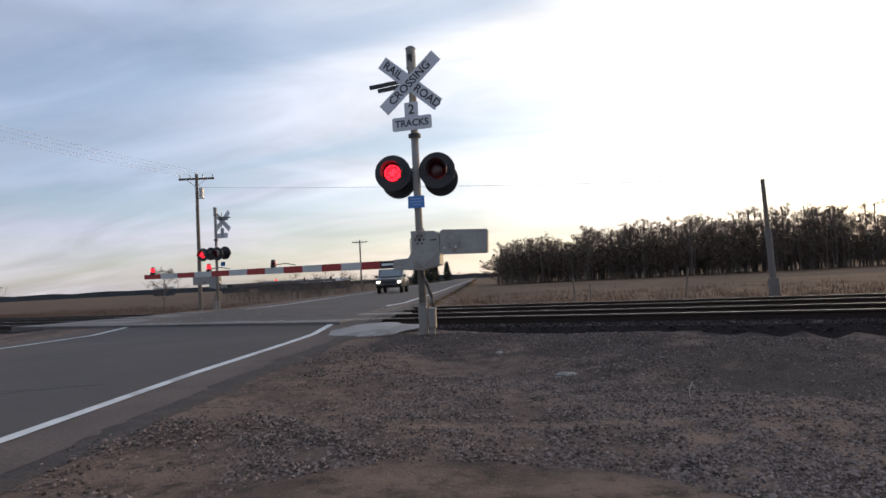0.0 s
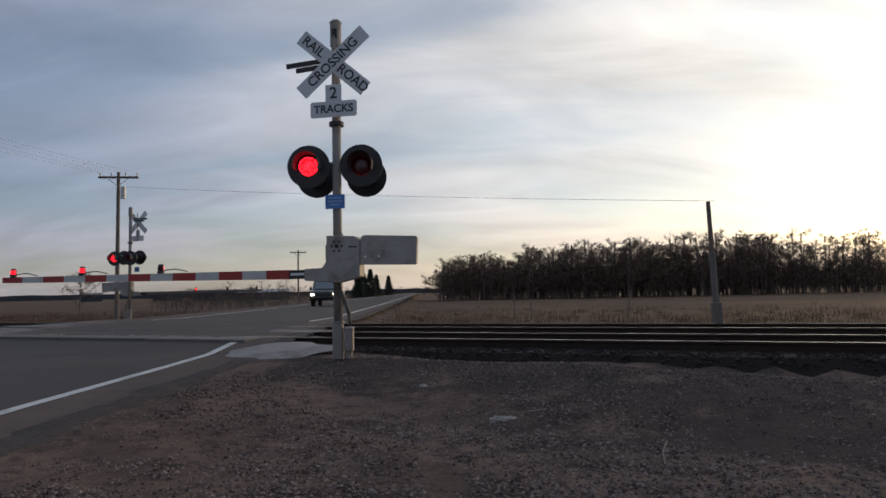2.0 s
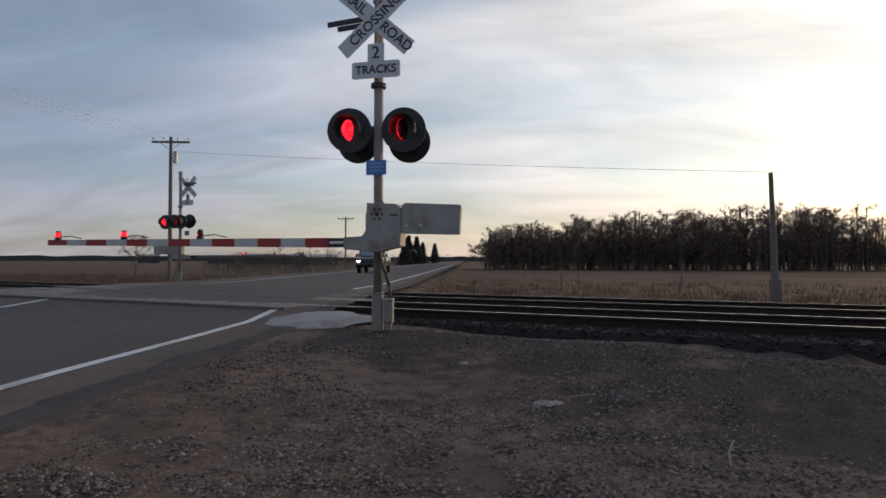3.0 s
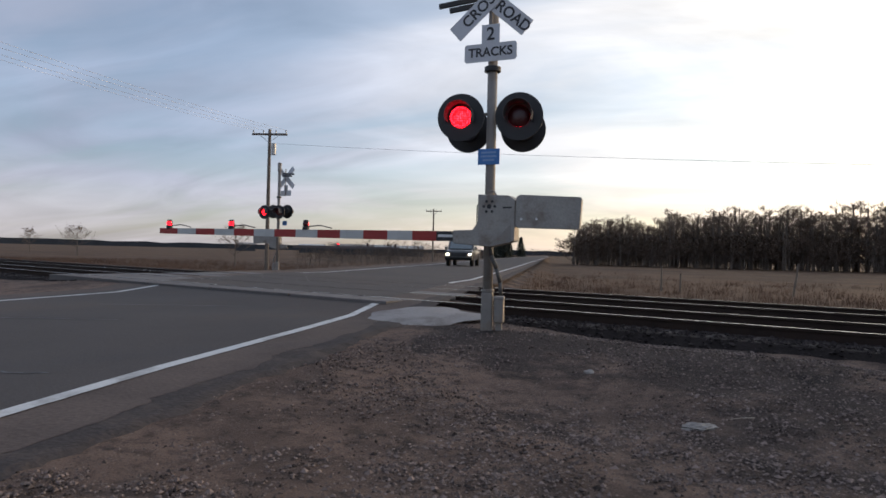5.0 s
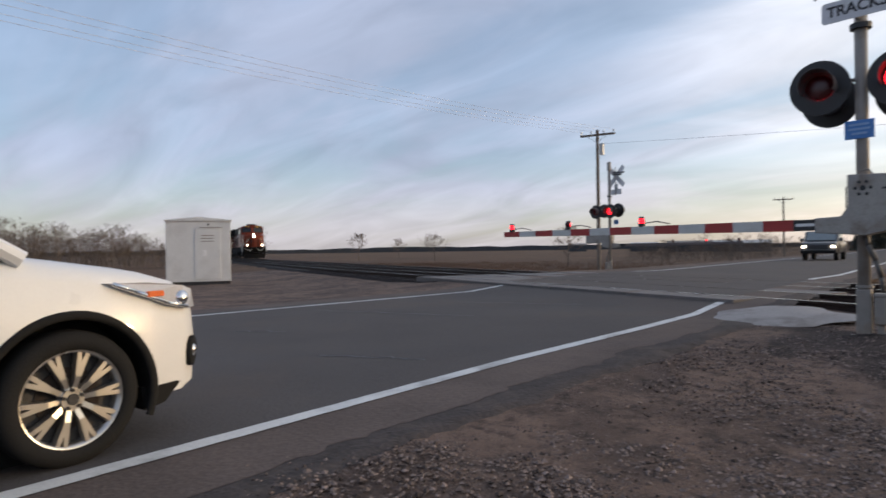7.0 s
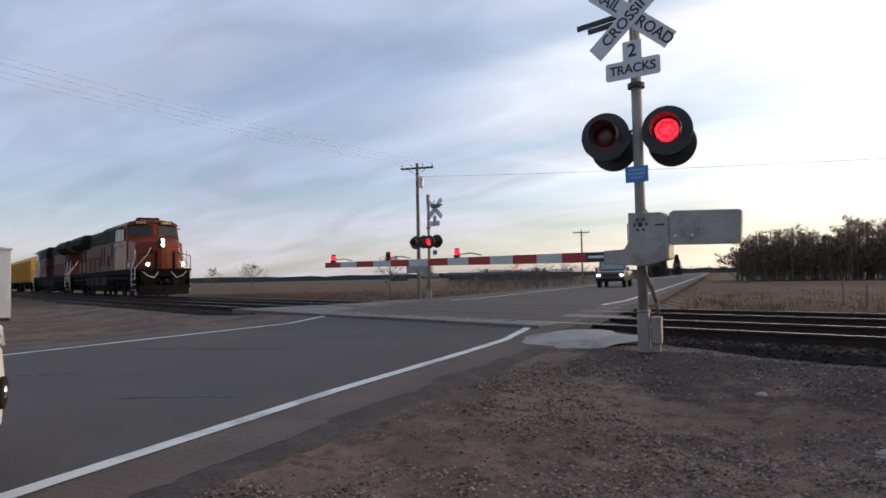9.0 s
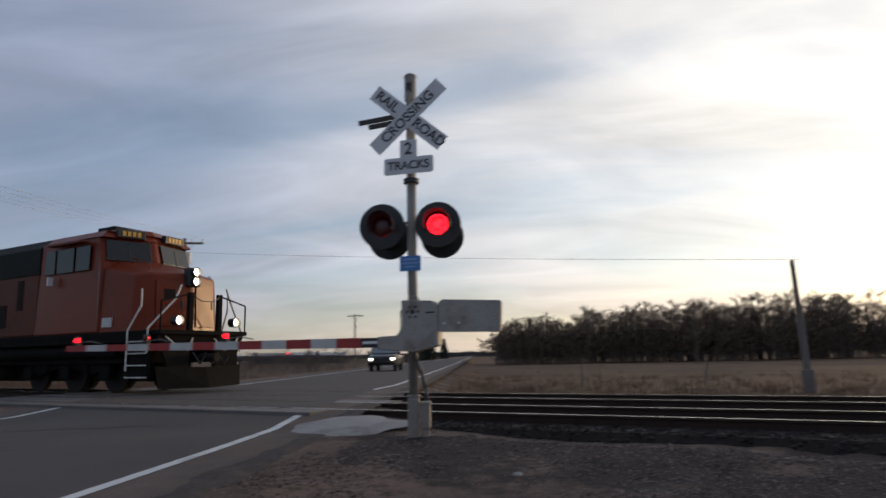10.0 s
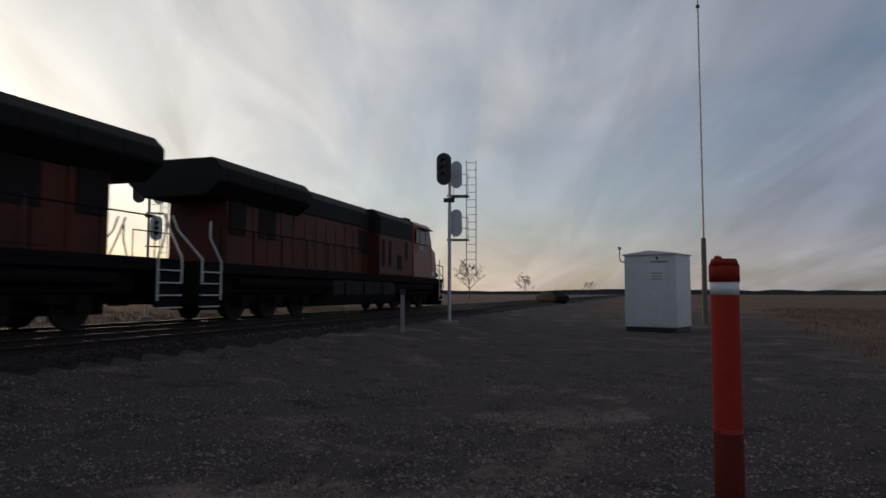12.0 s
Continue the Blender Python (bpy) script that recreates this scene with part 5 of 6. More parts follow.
def make_pickup(m):
    """Front at y = 0 towards -y."""
    g = thing("pickup_truck", m, "dark pickup truck with headlights lit on the far side", "truck")
    body = [(0, 0.45), (5.4, 0.5), (5.4, 1.15), (3.3, 1.15), (2.9, 1.85), (1.75, 1.88), (1.1, 1.22), (0.1, 1.12)]
    part("body", prism(B(), body, "x", -0.98, 0.98, 0.07), "truck", g, "", True)
    part("windscreen", prism(B(), [(1.12, 1.27), (1.70, 1.80), (1.68, 1.83), (1.10, 1.30)], "x", -0.8, 0.8), "palewindow", g)
    part("grille", box(B(), -0.6, 0.6, -0.03, 0.05, 0.72, 1.0, 0.02), "black", g)
    part("bumper", box(B(), -0.98, 0.98, -0.1, 0.1, 0.45, 0.66, 0.04), "trim", g)
    for sx in (-1, 1):
        bm = B()
        box(bm, sx * 0.80 - 0.10, sx * 0.80 + 0.10, -0.03, 0.05, 0.82, 0.93, 0.02)
        part("headlight", bm, "headlight", g, "lit white headlight")
        for y in (0.95, 4.4):
            part("wheel", rod(B(), (sx * 0.75, y, 0.39), (sx * 0.99, y, 0.39), 0.39, seg=24), "tyre", g)
        part("mirror", box(B(), sx * 1.1 - 0.1, sx * 1.1 + 0.1, 1.2, 1.3, 1.2, 1.42, 0.02), "truck", g)
    return g


make_pickup(pose(-5.6, 38.0, 0.0))


# ---- train ----
def make_truck(g, x, name="bogie"):
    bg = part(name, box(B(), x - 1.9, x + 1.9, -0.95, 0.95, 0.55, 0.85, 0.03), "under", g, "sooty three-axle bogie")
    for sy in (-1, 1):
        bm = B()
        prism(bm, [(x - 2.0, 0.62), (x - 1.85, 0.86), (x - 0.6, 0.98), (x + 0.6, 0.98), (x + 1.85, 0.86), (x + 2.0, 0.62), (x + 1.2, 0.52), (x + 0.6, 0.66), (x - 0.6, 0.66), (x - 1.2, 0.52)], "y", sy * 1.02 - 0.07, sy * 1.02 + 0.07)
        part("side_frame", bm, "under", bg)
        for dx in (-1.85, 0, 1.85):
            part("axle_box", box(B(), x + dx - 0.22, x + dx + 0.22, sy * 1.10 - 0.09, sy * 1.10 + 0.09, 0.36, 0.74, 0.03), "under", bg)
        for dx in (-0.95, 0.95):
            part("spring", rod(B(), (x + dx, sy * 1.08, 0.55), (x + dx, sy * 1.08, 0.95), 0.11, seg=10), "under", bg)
    for dx in (-1.85, 0, 1.85):
        bm = B()
        for sy in (-1, 1):
            rod(bm, (x + dx, sy * 0.70, 0.53), (x + dx, sy * 0.82, 0.53), 0.53, seg=28)
        rod(bm, (x + dx, -0.7, 0.53), (x + dx, 0.7, 0.53), 0.09, seg=10)
        part("wheelset", bm, "wsteel", bg)


def tube(bm, x0, x1, y, z, r):
    """Open ring along x with a wall of 2 cm."""
    k = 20
    rings = [[bm.verts.new((x, y + q * math.cos(2 * math.pi * i / k), z + q * math.sin(2 * math.pi * i / k))) for i in range(k)] for x, q in ((x0, r), (x1, r), (x1, r + 0.02), (x0, r + 0.02))]
    for u, v in zip(rings, rings[1:] + rings[:1]):
        for i in range(k):
            bm.faces.new([u[i], u[(i + 1) % k], v[(i + 1) % k], v[i]])
    bmesh.ops.recalc_face_normals(bm, faces=bm.faces)
    return bm


def make_loco(label):
    """Middle at the origin, nose towards +x, z = 0 on the rail heads."""
    g = thing("locomotive", Matrix(), label, "locomotive", "train")
    H = 11.2
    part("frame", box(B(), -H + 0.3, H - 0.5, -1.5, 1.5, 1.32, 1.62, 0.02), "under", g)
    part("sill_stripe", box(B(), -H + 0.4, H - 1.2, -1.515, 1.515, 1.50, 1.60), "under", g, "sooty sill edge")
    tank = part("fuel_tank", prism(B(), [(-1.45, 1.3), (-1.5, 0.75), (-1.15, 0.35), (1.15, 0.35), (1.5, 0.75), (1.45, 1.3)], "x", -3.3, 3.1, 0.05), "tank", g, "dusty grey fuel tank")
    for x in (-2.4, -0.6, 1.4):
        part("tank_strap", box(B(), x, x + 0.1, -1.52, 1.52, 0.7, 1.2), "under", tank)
    # two plain dark boxes added to stop light showing through beneath the frame
    part("underframe_gear", box(B(), -9.9, 10.0, -1.2, 1.2, 0.78, 1.34, 0.05), "under", g, "dark filler box added under the frame to block light")
    part("traction_gear", box(B(), -9.6, 9.8, -0.64, 0.64, 0.30, 0.80, 0.05), "under", g, "dark filler box added between the wheels to block light")
    # reservoirs along the sides, added to close the same bright gaps
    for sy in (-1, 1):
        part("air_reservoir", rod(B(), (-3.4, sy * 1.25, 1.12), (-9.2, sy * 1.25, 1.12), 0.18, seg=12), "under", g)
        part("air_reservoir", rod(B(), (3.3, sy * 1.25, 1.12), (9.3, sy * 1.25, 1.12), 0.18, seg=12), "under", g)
    make_truck(g, 6.7)
    make_truck(g, -6.7)
    # long hood, its sides in the shaded copy of the orange paint
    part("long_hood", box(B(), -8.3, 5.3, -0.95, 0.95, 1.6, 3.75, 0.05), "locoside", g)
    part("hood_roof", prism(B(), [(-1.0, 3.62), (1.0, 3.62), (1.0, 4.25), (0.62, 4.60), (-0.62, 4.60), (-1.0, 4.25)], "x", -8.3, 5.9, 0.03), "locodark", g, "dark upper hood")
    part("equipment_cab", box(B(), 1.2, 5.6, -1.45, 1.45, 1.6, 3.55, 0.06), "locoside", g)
    part("equipment_roof", prism(B(), [(-1.47, 3.4), (1.47, 3.4), (1.47, 4.2), (1.1, 4.52), (-1.1, 4.52), (-1.47, 4.2)], "x", 1.2, 5.6, 0.03), "locodark", g)
    # radiator section with flared wings
    rad = part("radiator_wing", prism(B(), [(-1.0, 3.45), (-1.55, 3.85), (-1.55, 4.22), (-1.25, 4.52), (1.25, 4.52), (1.55, 4.22), (1.55, 3.85), (1.0, 3.45)], "x", -10.35, -5.2, 0.04), "locodark", g, "flared dark radiator wings")
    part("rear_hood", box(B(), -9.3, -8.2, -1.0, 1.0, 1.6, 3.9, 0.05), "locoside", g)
    for sy in (-1, 1):
        for k in range(4):
            bm = B()
            box(bm, -10.1 + k * 1.2, -9.1 + k * 1.2, sy * 1.555 - 0.012, sy * 1.555 + 0.012, 3.90, 4.18)
            part("radiator_grille", bm, "rust", rad)
    # hood doors and grilles
    for sy in (-1, 1):
        for k in range(11):
            x = -7.9 + k * 0.82
            bm = B()
            box(bm, x, x + 0.74, sy * 0.955 - 0.012, sy * 0.955 + 0.012, 1.75, 3.45, 0.008)
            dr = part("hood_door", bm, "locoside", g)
            bm = B()
            box(bm, x + 0.62, x + 0.67, sy * 0.975 - 0.012, sy * 0.975 + 0.012, 2.4, 2.75)
            part("door_handle", bm, "black", dr)
        for x, w, z0, z1 in ((1.5, 0.3, 2.0, 3.2), (2.3, 0.3, 2.0, 3.2), (3.4, 0.55, 1.9, 2.6), (4.5, 0.3, 2.4, 3.3)):
            bm = B()
            box(bm, x, x + w, sy * 1.455 - 0.012, sy * 1.455 + 0.012, z0, z1, 0.006)
            part("side_grille", bm, "rust", g)
        for x0, x1 in ((-9.2, -8.4), (-7.6, -6.6), (0.0, 1.0)):
            bm = B()
            box(bm, x0, x1, sy * (1.03 if x0 < -8 else 0.965) - 0.015, sy * (1.03 if x0 < -8 else 0.965) + 0.015, 2.5, 3.5)
            part("intake_grille", bm, "rust", g)
    # cab and nose, both folded to a shallow V along the middle
    bm = B()
    ribs = [[bm.verts.new((x + (dx if front else 0.0), y * (0.95 if z > 4 else 1.0), z)) for x, z, front in ((5.6, 1.6, 0), (8.62, 1.6, 1), (8.62, 3.40, 1), (8.36, 4.30, 1), (5.6, 4.30, 0))] for y, dx in ((-1.5, 0.0), (0.0, 0.40), (1.5, 0.0))]
    bm.faces.new(ribs[0])
    bm.faces.new(list(reversed(ribs[2])))
    for u, v in zip(ribs, ribs[1:]):
        for i in range(5):
            bm.faces.new([u[i], v[i], v[(i + 1) % 5], u[(i + 1) % 5]])
    bmesh.ops.recalc_face_normals(bm, faces=bm.faces)
    bmesh.ops.bevel(bm, geom=list(bm.edges), offset=0.05, segments=2, affect="EDGES", profile=0.5)
    part("cab", bm, "loco", g)
    bm = B()
    for x0, x1, z0, z1, w0, w1 in ((5.9, 8.55, 4.26, 4.46, 1.48, 1.28), (6.0, 8.50, 4.44, 4.60, 1.28, 0.6)):
        vs = [bm.verts.new(q) for q in ((x0, -w0, z0), (x1, -w0, z0), (x1 + 0.24, 0, z0), (x1, w0, z0), (x0, w0, z0), (x0, -w1, z1), (x1 - 0.12, -w1, z1), (x1 + 0.10, 0, z1), (x1 - 0.12, w1, z1), (x0, w1, z1))]
        bm.faces.new([vs[i] for i in (4, 3, 2, 1, 0)])
        bm.faces.new(vs[5:])
        for i in range(5):
            j = (i + 1) % 5
            bm.faces.new([vs[i], vs[j], vs[5 + j], vs[5 + i]])
    bmesh.ops.recalc_face_normals(bm, faces=bm.faces)
    part("cab_roof", bm, "loco", g)
    part("roof_unit", box(B(), 6.9, 7.7, -0.6, 0.6, 4.58, 4.80, 0.05), "locodark", g, "dark air conditioner on the cab roof")
    bm = B()
    V = {}
    for key, x, y, z in (("Cb", 10.48, 0, 1.55), ("Kb", 10.20, 1.10, 1.55), ("Sb", 9.90, 1.40, 1.55), ("Bb", 8.5, 1.46, 1.55), ("Ct", 10.42, 0, 3.22), ("Kt", 10.14, 1.02, 3.16), ("St", 9.84, 1.30, 3.12), ("Bt", 8.5, 1.42, 3.40), ("Tc", 8.9, 0, 3.66), ("Tk", 8.6, 1.05, 3.62)):
        V[key, 1] = bm.verts.new((x, y, z))
        V[key, -1] = V[key, 1] if y == 0 else bm.verts.new((x, -y, z))
    for sy in (-1, 1):
        for quad in (("Cb", "Kb", "Kt", "Ct"), ("Kb", "Sb", "St", "Kt"), ("Sb", "Bb", "Bt", "St"), ("Ct", "Kt", "Tk", "Tc"), ("Kt", "St", "Bt", "Tk")):
            bm.faces.new([V[q, sy] for q in quad])
    bmesh.ops.recalc_face_normals(bm, faces=bm.faces)
    bmesh.ops.bevel(bm, geom=[e for e in bm.edges if len(e.link_faces) == 2], offset=0.06, segments=2, affect="EDGES", profile=0.5)
    nose = part("nose", bm, "loco", g, "folded orange nose")
    fold = math.atan2(0.28, 1.10)

    def on_half(sy, d, z, tilt=0.0, x=10.47, turn=fold):
        """A place d metres out from the fold on one half of the front."""
        return Matrix.Translation((x, 0, z)) @ Matrix.Rotation(sy * turn, 4, "Z") @ Matrix.Translation((0, sy * d, 0)) @ Matrix.Rotation(tilt, 4, "Y")
    for sy in (-1, 1):
        dr = part("nose_panel", box(B(), -0.012, 0.012, -0.40, 0.40, -0.62, 0.62, 0.01), "loco", nose)
        dr.matrix_basis = on_half(sy, 0.58, 2.36, math.radians(-2))
        part("panel_latch", box(B(), 0.0, 0.03, 0.28, 0.34, -0.1, 0.1, 0.006), "black", dr)
        ws = part("windscreen", box(B(), -0.015, 0.02, -0.60, 0.60, -0.30, 0.28, 0.012), "locoglass", g, "dark windscreen pane")
        ws.matrix_basis = on_half(sy, 0.78, 3.93, math.radians(-16.0), 8.90, math.atan2(0.40, 1.5))
        part("wiper_bar", box(B(), 0.02, 0.03, -0.015, 0.015, -0.29, 0.15), "black", ws)
        part("window_frame", box(B(), 0.0, 0.026, -0.64, 0.64, -0.34, -0.30), "black", ws)
        nb = part("number_board", box(B(), -0.10, 0.05, -0.40, 0.40, -0.12, 0.12, 0.02), "black", g, "black number board above the windscreen")
        nb.matrix_basis = on_half(sy, 0.72, 4.40, 0.0, 8.83, math.atan2(0.30, 1.5))
        bm = B()
        for k in range(4):
            box(bm, 0.050, 0.058, -0.26 + k * 0.14, -0.17 + k * 0.14, -0.07, 0.07)
        part("text_bar", bm, "locoyel", nb)
    sl = part("nose_emblem", box(B(), 0.0, 0.016, -0.15, 0.15, -0.13, 0.13, 0.004), "rust", nose, "plain dark nose emblem shape")
    sl.matrix_basis = on_half(-1, 0.62, 2.62)
    for sy in (-1, 1):
        for x0, x1 in ((5.95, 6.45), (6.55, 7.35), (7.45, 8.1)):
            bm = B()
            box(bm, x0, x1, sy * 1.505 - 0.015, sy * 1.505 + 0.015, 3.35, 4.05, 0.01)
            part("side_window", bm, "locoglass", g)
        bm = B()
        box(bm, 6.4, 8.0, sy * 1.62 - 0.14, sy * 1.62 + 0.14, 4.12, 4.16)
        part("sun_shade", bm, "loco", g)
        bm = B()
        box(bm, 6.42, 6.48, sy * 1.62 - 0.08, sy * 1.62 + 0.08, 3.0, 3.25, 0.01)
        part("side_mirror", bm, "white", g)
        bm = B()
        box(bm, 8.75, 9.15, sy * 1.45 - 0.02, sy * 1.45 + 0.02, 1.75, 2.0)
        part("class_plate", bm, "whiteband", g)
    bm = B()
    box(bm, 10.33, 10.57, -0.20, 0.20, 2.84, 3.36, 0.03)
    hb = part("headlight_box", bm, "black", g)
    for z in (2.98, 3.24):
        part("headlight", rod(B(), (10.56, 0, z), (10.575, 0, z), 0.10, seg=18), "headlight", hb, "lit round headlight")
        part("light_hood", tube(B(), 10.56, 10.66, 0, z, 0.108), "black", hb)
    # front platform, steps, plow
    part("front_platform", box(B(), 10.0, 11.1, -1.45, 1.45, 1.50, 1.62, 0.02), "under", g)
    bm = B()
    for sy in (-1, 1):
        prism(bm, [(sy * 0.42, 1.50), (sy * 1.42, 1.50), (sy * 1.05, 0.62), (sy * 0.42, 0.62)], "x", 10.86, 10.98)
    box(bm, 10.84, 10.96, -0.46, 0.46, 1.18, 1.50, 0.02)
    part("pilot_plate", bm, "under", g, "sooty pilot plate open at the coupler")
    bm = B()
    for sy in (-1, 1):
        vs = [bm.verts.new(q) for q in ((11.32, 0, 0.12), (11.0, sy * 1.32, 0.14), (10.92, sy * 1.38, 0.70), (11.12, 0, 0.66), (11.28, 0, 0.12), (10.96, sy * 1.32, 0.14), (10.88, sy * 1.38, 0.70), (11.08, 0, 0.66))]
        for f in ((0, 1, 2, 3), (7, 6, 5, 4), (0, 4, 5, 1), (1, 5, 6, 2), (2, 6, 7, 3), (3, 7, 4, 0)):
            bm.faces.new([vs[k] for k in f])
    bmesh.ops.recalc_face_normals(bm, faces=bm.faces)
    part("plow", bm, "under", g, "sooty folded steel plow")
    for sy in (-1, 1):
        bm = B()
        chain(bm, [(11.0, sy * 0.35, 1.42), (11.14, sy * 0.6, 1.10), (11.12, sy * 0.95, 1.22), (11.0, sy * 1.2, 1.46)], 0.022, 6)
        part("uncoupling_lever", bm, "pipe", g, "thin pale uncoupling lever")
    bm = B()
    chain(bm, [(11.06, -0.46, 2.55), (11.10, -0.2, 2.40), (11.10, 0.2, 2.40), (11.06, 0.46, 2.55)], 0.016, 6)
    part("safety_chain", bm, "black", g)
    part("coupler", chain(B(), [(10.9, 0, 0.9), (11.55, 0, 0.9)], 0.11, 8), "wsteel", g)
    part("rear_pilot", box(B(), -11.1, -10.9, -1.45, 1.45, 0.5, 1.6, 0.02), "under", g)
    part("rear_coupler", chain(B(), [(-10.9, 0, 0.9), (-11.55, 0, 0.9)], 0.11, 8), "wsteel", g)
    part("rear_platform", box(B(), -11.1, -10.2, -1.45, 1.45, 1.50, 1.62, 0.02), "under", g)
    for sy in (-1, 1):
        part("anticlimber_post", box(B(), 10.95, 11.07, sy * 0.48 - 0.08, sy * 0.48 + 0.08, 1.6, 2.62, 0.03), "under", g)
        dl = part("ditch_light", rod(B(), (10.98, sy * 0.95, 1.86), (11.12, sy * 0.95, 1.86), 0.125, seg=18), "black", g)
        part("ditch_lens", rod(B(), (11.12, sy * 0.95, 1.86), (11.126, sy * 0.95, 1.86), 0.105, seg=18), "headlight", dl, "lit round ditch light")
        part("light_hood", tube(B(), 11.11, 11.22, sy * 0.95, 1.86, 0.112), "black", dl)
        for base, fwd in ((10.35, 1), (-10.65, -1)):
            stp = part("step_well", box(B(), base - 0.42, base + 0.35, sy * 1.42 - 0.06, sy * 1.42 + 0.06, 0.45, 1.5, 0.01), "under", g)
            for k in range(4):
                bm = B()
                box(bm, base - 0.40, base + 0.33, sy * 1.50 - 0.06, sy * 1.50 + 0.06, 0.42 + 0.30 * k, 0.45 + 0.30 * k, 0.005)
                part("step", bm, "pipe", stp, "pale edged step")
            bm = B()
            chain(bm, [(base - fwd * 0.40, sy * 1.53, 0.60), (base - fwd * 0.40, sy * 1.53, 1.62), (base - fwd * 0.05, sy * 1.42, 2.25), (base - fwd * 0.05, sy * 1.42, 2.70)], 0.026, 8)
            part("grab_rail", bm, "pipe", g, "pale bent grab rail")
            bm = B()
            chain(bm, [(base + fwd * 0.40, sy * 1.53, 1.05), (base + fwd * 0.40, sy * 1.53, 1.66), (base + fwd * 0.62, sy * 0.92, 2.42), (base + fwd * 0.62, sy * 0.75, 2.80)], 0.026, 8)
            part("grab_rail", bm, "pipe", g, "pale bent grab rail")
        bm = B()
        chain(bm, [(11.05, sy * 1.40, 1.6), (11.05, sy * 1.40, 2.35), (11.02, sy * 0.60, 2.55)], 0.022, 8)
        part("front_rail", bm, "under", g)
        # side walkway rail
        rail = part("walkway_rail", chain(B(), [(-10.2, sy * 1.46, 2.6), (1.1, sy * 1.46, 2.6)], 0.02, 6), "under", g)
        for k in range(8):
            part("stanchion", rod(B(), (-10.2 + k * 1.6, sy * 1.46, 1.6), (-10.2 + k * 1.6, sy * 1.46, 2.6), 0.018, seg=6), "under", rail)
    for y in (-0.3, 0.1, 0.5):
        bm = B()
        chain(bm, [(10.95, y, 1.05), (11.2, y + 0.05, 0.75), (11.25, y + 0.15, 0.95)], 0.03, 6)
        part("air_hose", bm, "black", g)
    bm = B()
    chain(bm, [(8.95, -0.8, 3.50), (9.0, -0.8, 3.68), (9.7, -0.8, 3.46), (9.75, -0.8, 3.24)], 0.018, 6)
    part("nose_grab_rail", bm, "loco", g)
    part("horn", chain(B(), [(4.9, 0, 4.5), (5.3, 0, 4.55)], 0.09, 8), "under", g)
    part("exhaust", box(B(), -2.6, -1.3, -0.4, 0.4, 4.45, 4.62, 0.05), "under", g)
    return g


def make_hopper():
    g = thing("hopper_car", Matrix(), "amber yellow freight hopper car with ribbed sides", "freight car", "train")
    part("body", prism(B(), [(-1.5, 1.25), (1.5, 1.25), (1.55, 3.9), (1.1, 4.35), (-1.1, 4.35), (-1.55, 3.9)], "x", -8.3, 8.3, 0.04), "amber", g)
    for sy in (-1, 1):
        for k in range(15):
            x = -8.05 + k * 1.15
            part("side_rib", box(B(), x - 0.05, x + 0.05, sy * 1.57 - 0.06, sy * 1.57 + 0.06, 1.3, 3.85), "amber", g)
        part("side_sill", box(B(), -8.4, 8.4, sy * 1.52 - 0.06, sy * 1.52 + 0.06, 1.1, 1.3), "under", g)
    for x in (-5, 0, 5):
        part("hopper_bay", prism(B(), [(x - 1.5, 1.2), (x + 1.5, 1.2), (x + 0.4, 0.4), (x - 0.4, 0.4)], "y", -1.3, 1.3), "under", g)
    for x in (-6.9, 6.9):
        bm = B()
        for dx in (-0.85, 0.85):
            for sy in (-1, 1):
                rod(bm, (x + dx, sy * 0.70, 0.46), (x + dx, sy * 0.82, 0.46), 0.46, seg=24)
        for sy in (-1, 1):
            box(bm, x - 1.1, x + 1.1, sy * 0.98 - 0.07, sy * 0.98 + 0.07, 0.4, 0.75, 0.04)
        part("bogie", bm, "under", g)
        part("coupler", rod(B(), (x * 1.2, 0, 0.9), (x * 1.29, 0, 0.9), 0.1, seg=8), "wsteel", g)
    part("roof_hatch", box(B(), -7.5, 7.5, -0.35, 0.35, 4.33, 4.45, 0.03), "amber", g)
    return g


TRAIN = []          # (vehicle, metres of its middle behind the front, turned round)
loco_a = make_loco("orange diesel locomotive with dark roof and lit headlights")
loco_b = copy_thing(loco_a, Matrix())
loco_b["label"] = "orange diesel locomotive running backwards behind the leader"
for o in loco_b.children_recursive:
    if o.name.split(".")[0] in ("headlight", "ditch_lens"):
        o.data = o.data.copy()
        o.data.materials[0] = M["lampglass"]
        o["label"] = "unlit round lamp"
loco_a.scale = loco_b.scale = (1.06, 1.06, 1.06)
TRAIN += [(loco_a, 11.9, 0.0), (loco_b, 36.1, math.pi)]
h0 = make_hopper()
TRAIN.append((h0, 58.6, 0.0))
for k in range(1, 6):
    TRAIN.append((copy_thing(h0, Matrix()), 58.6 + 18.3 * k, 0.0))


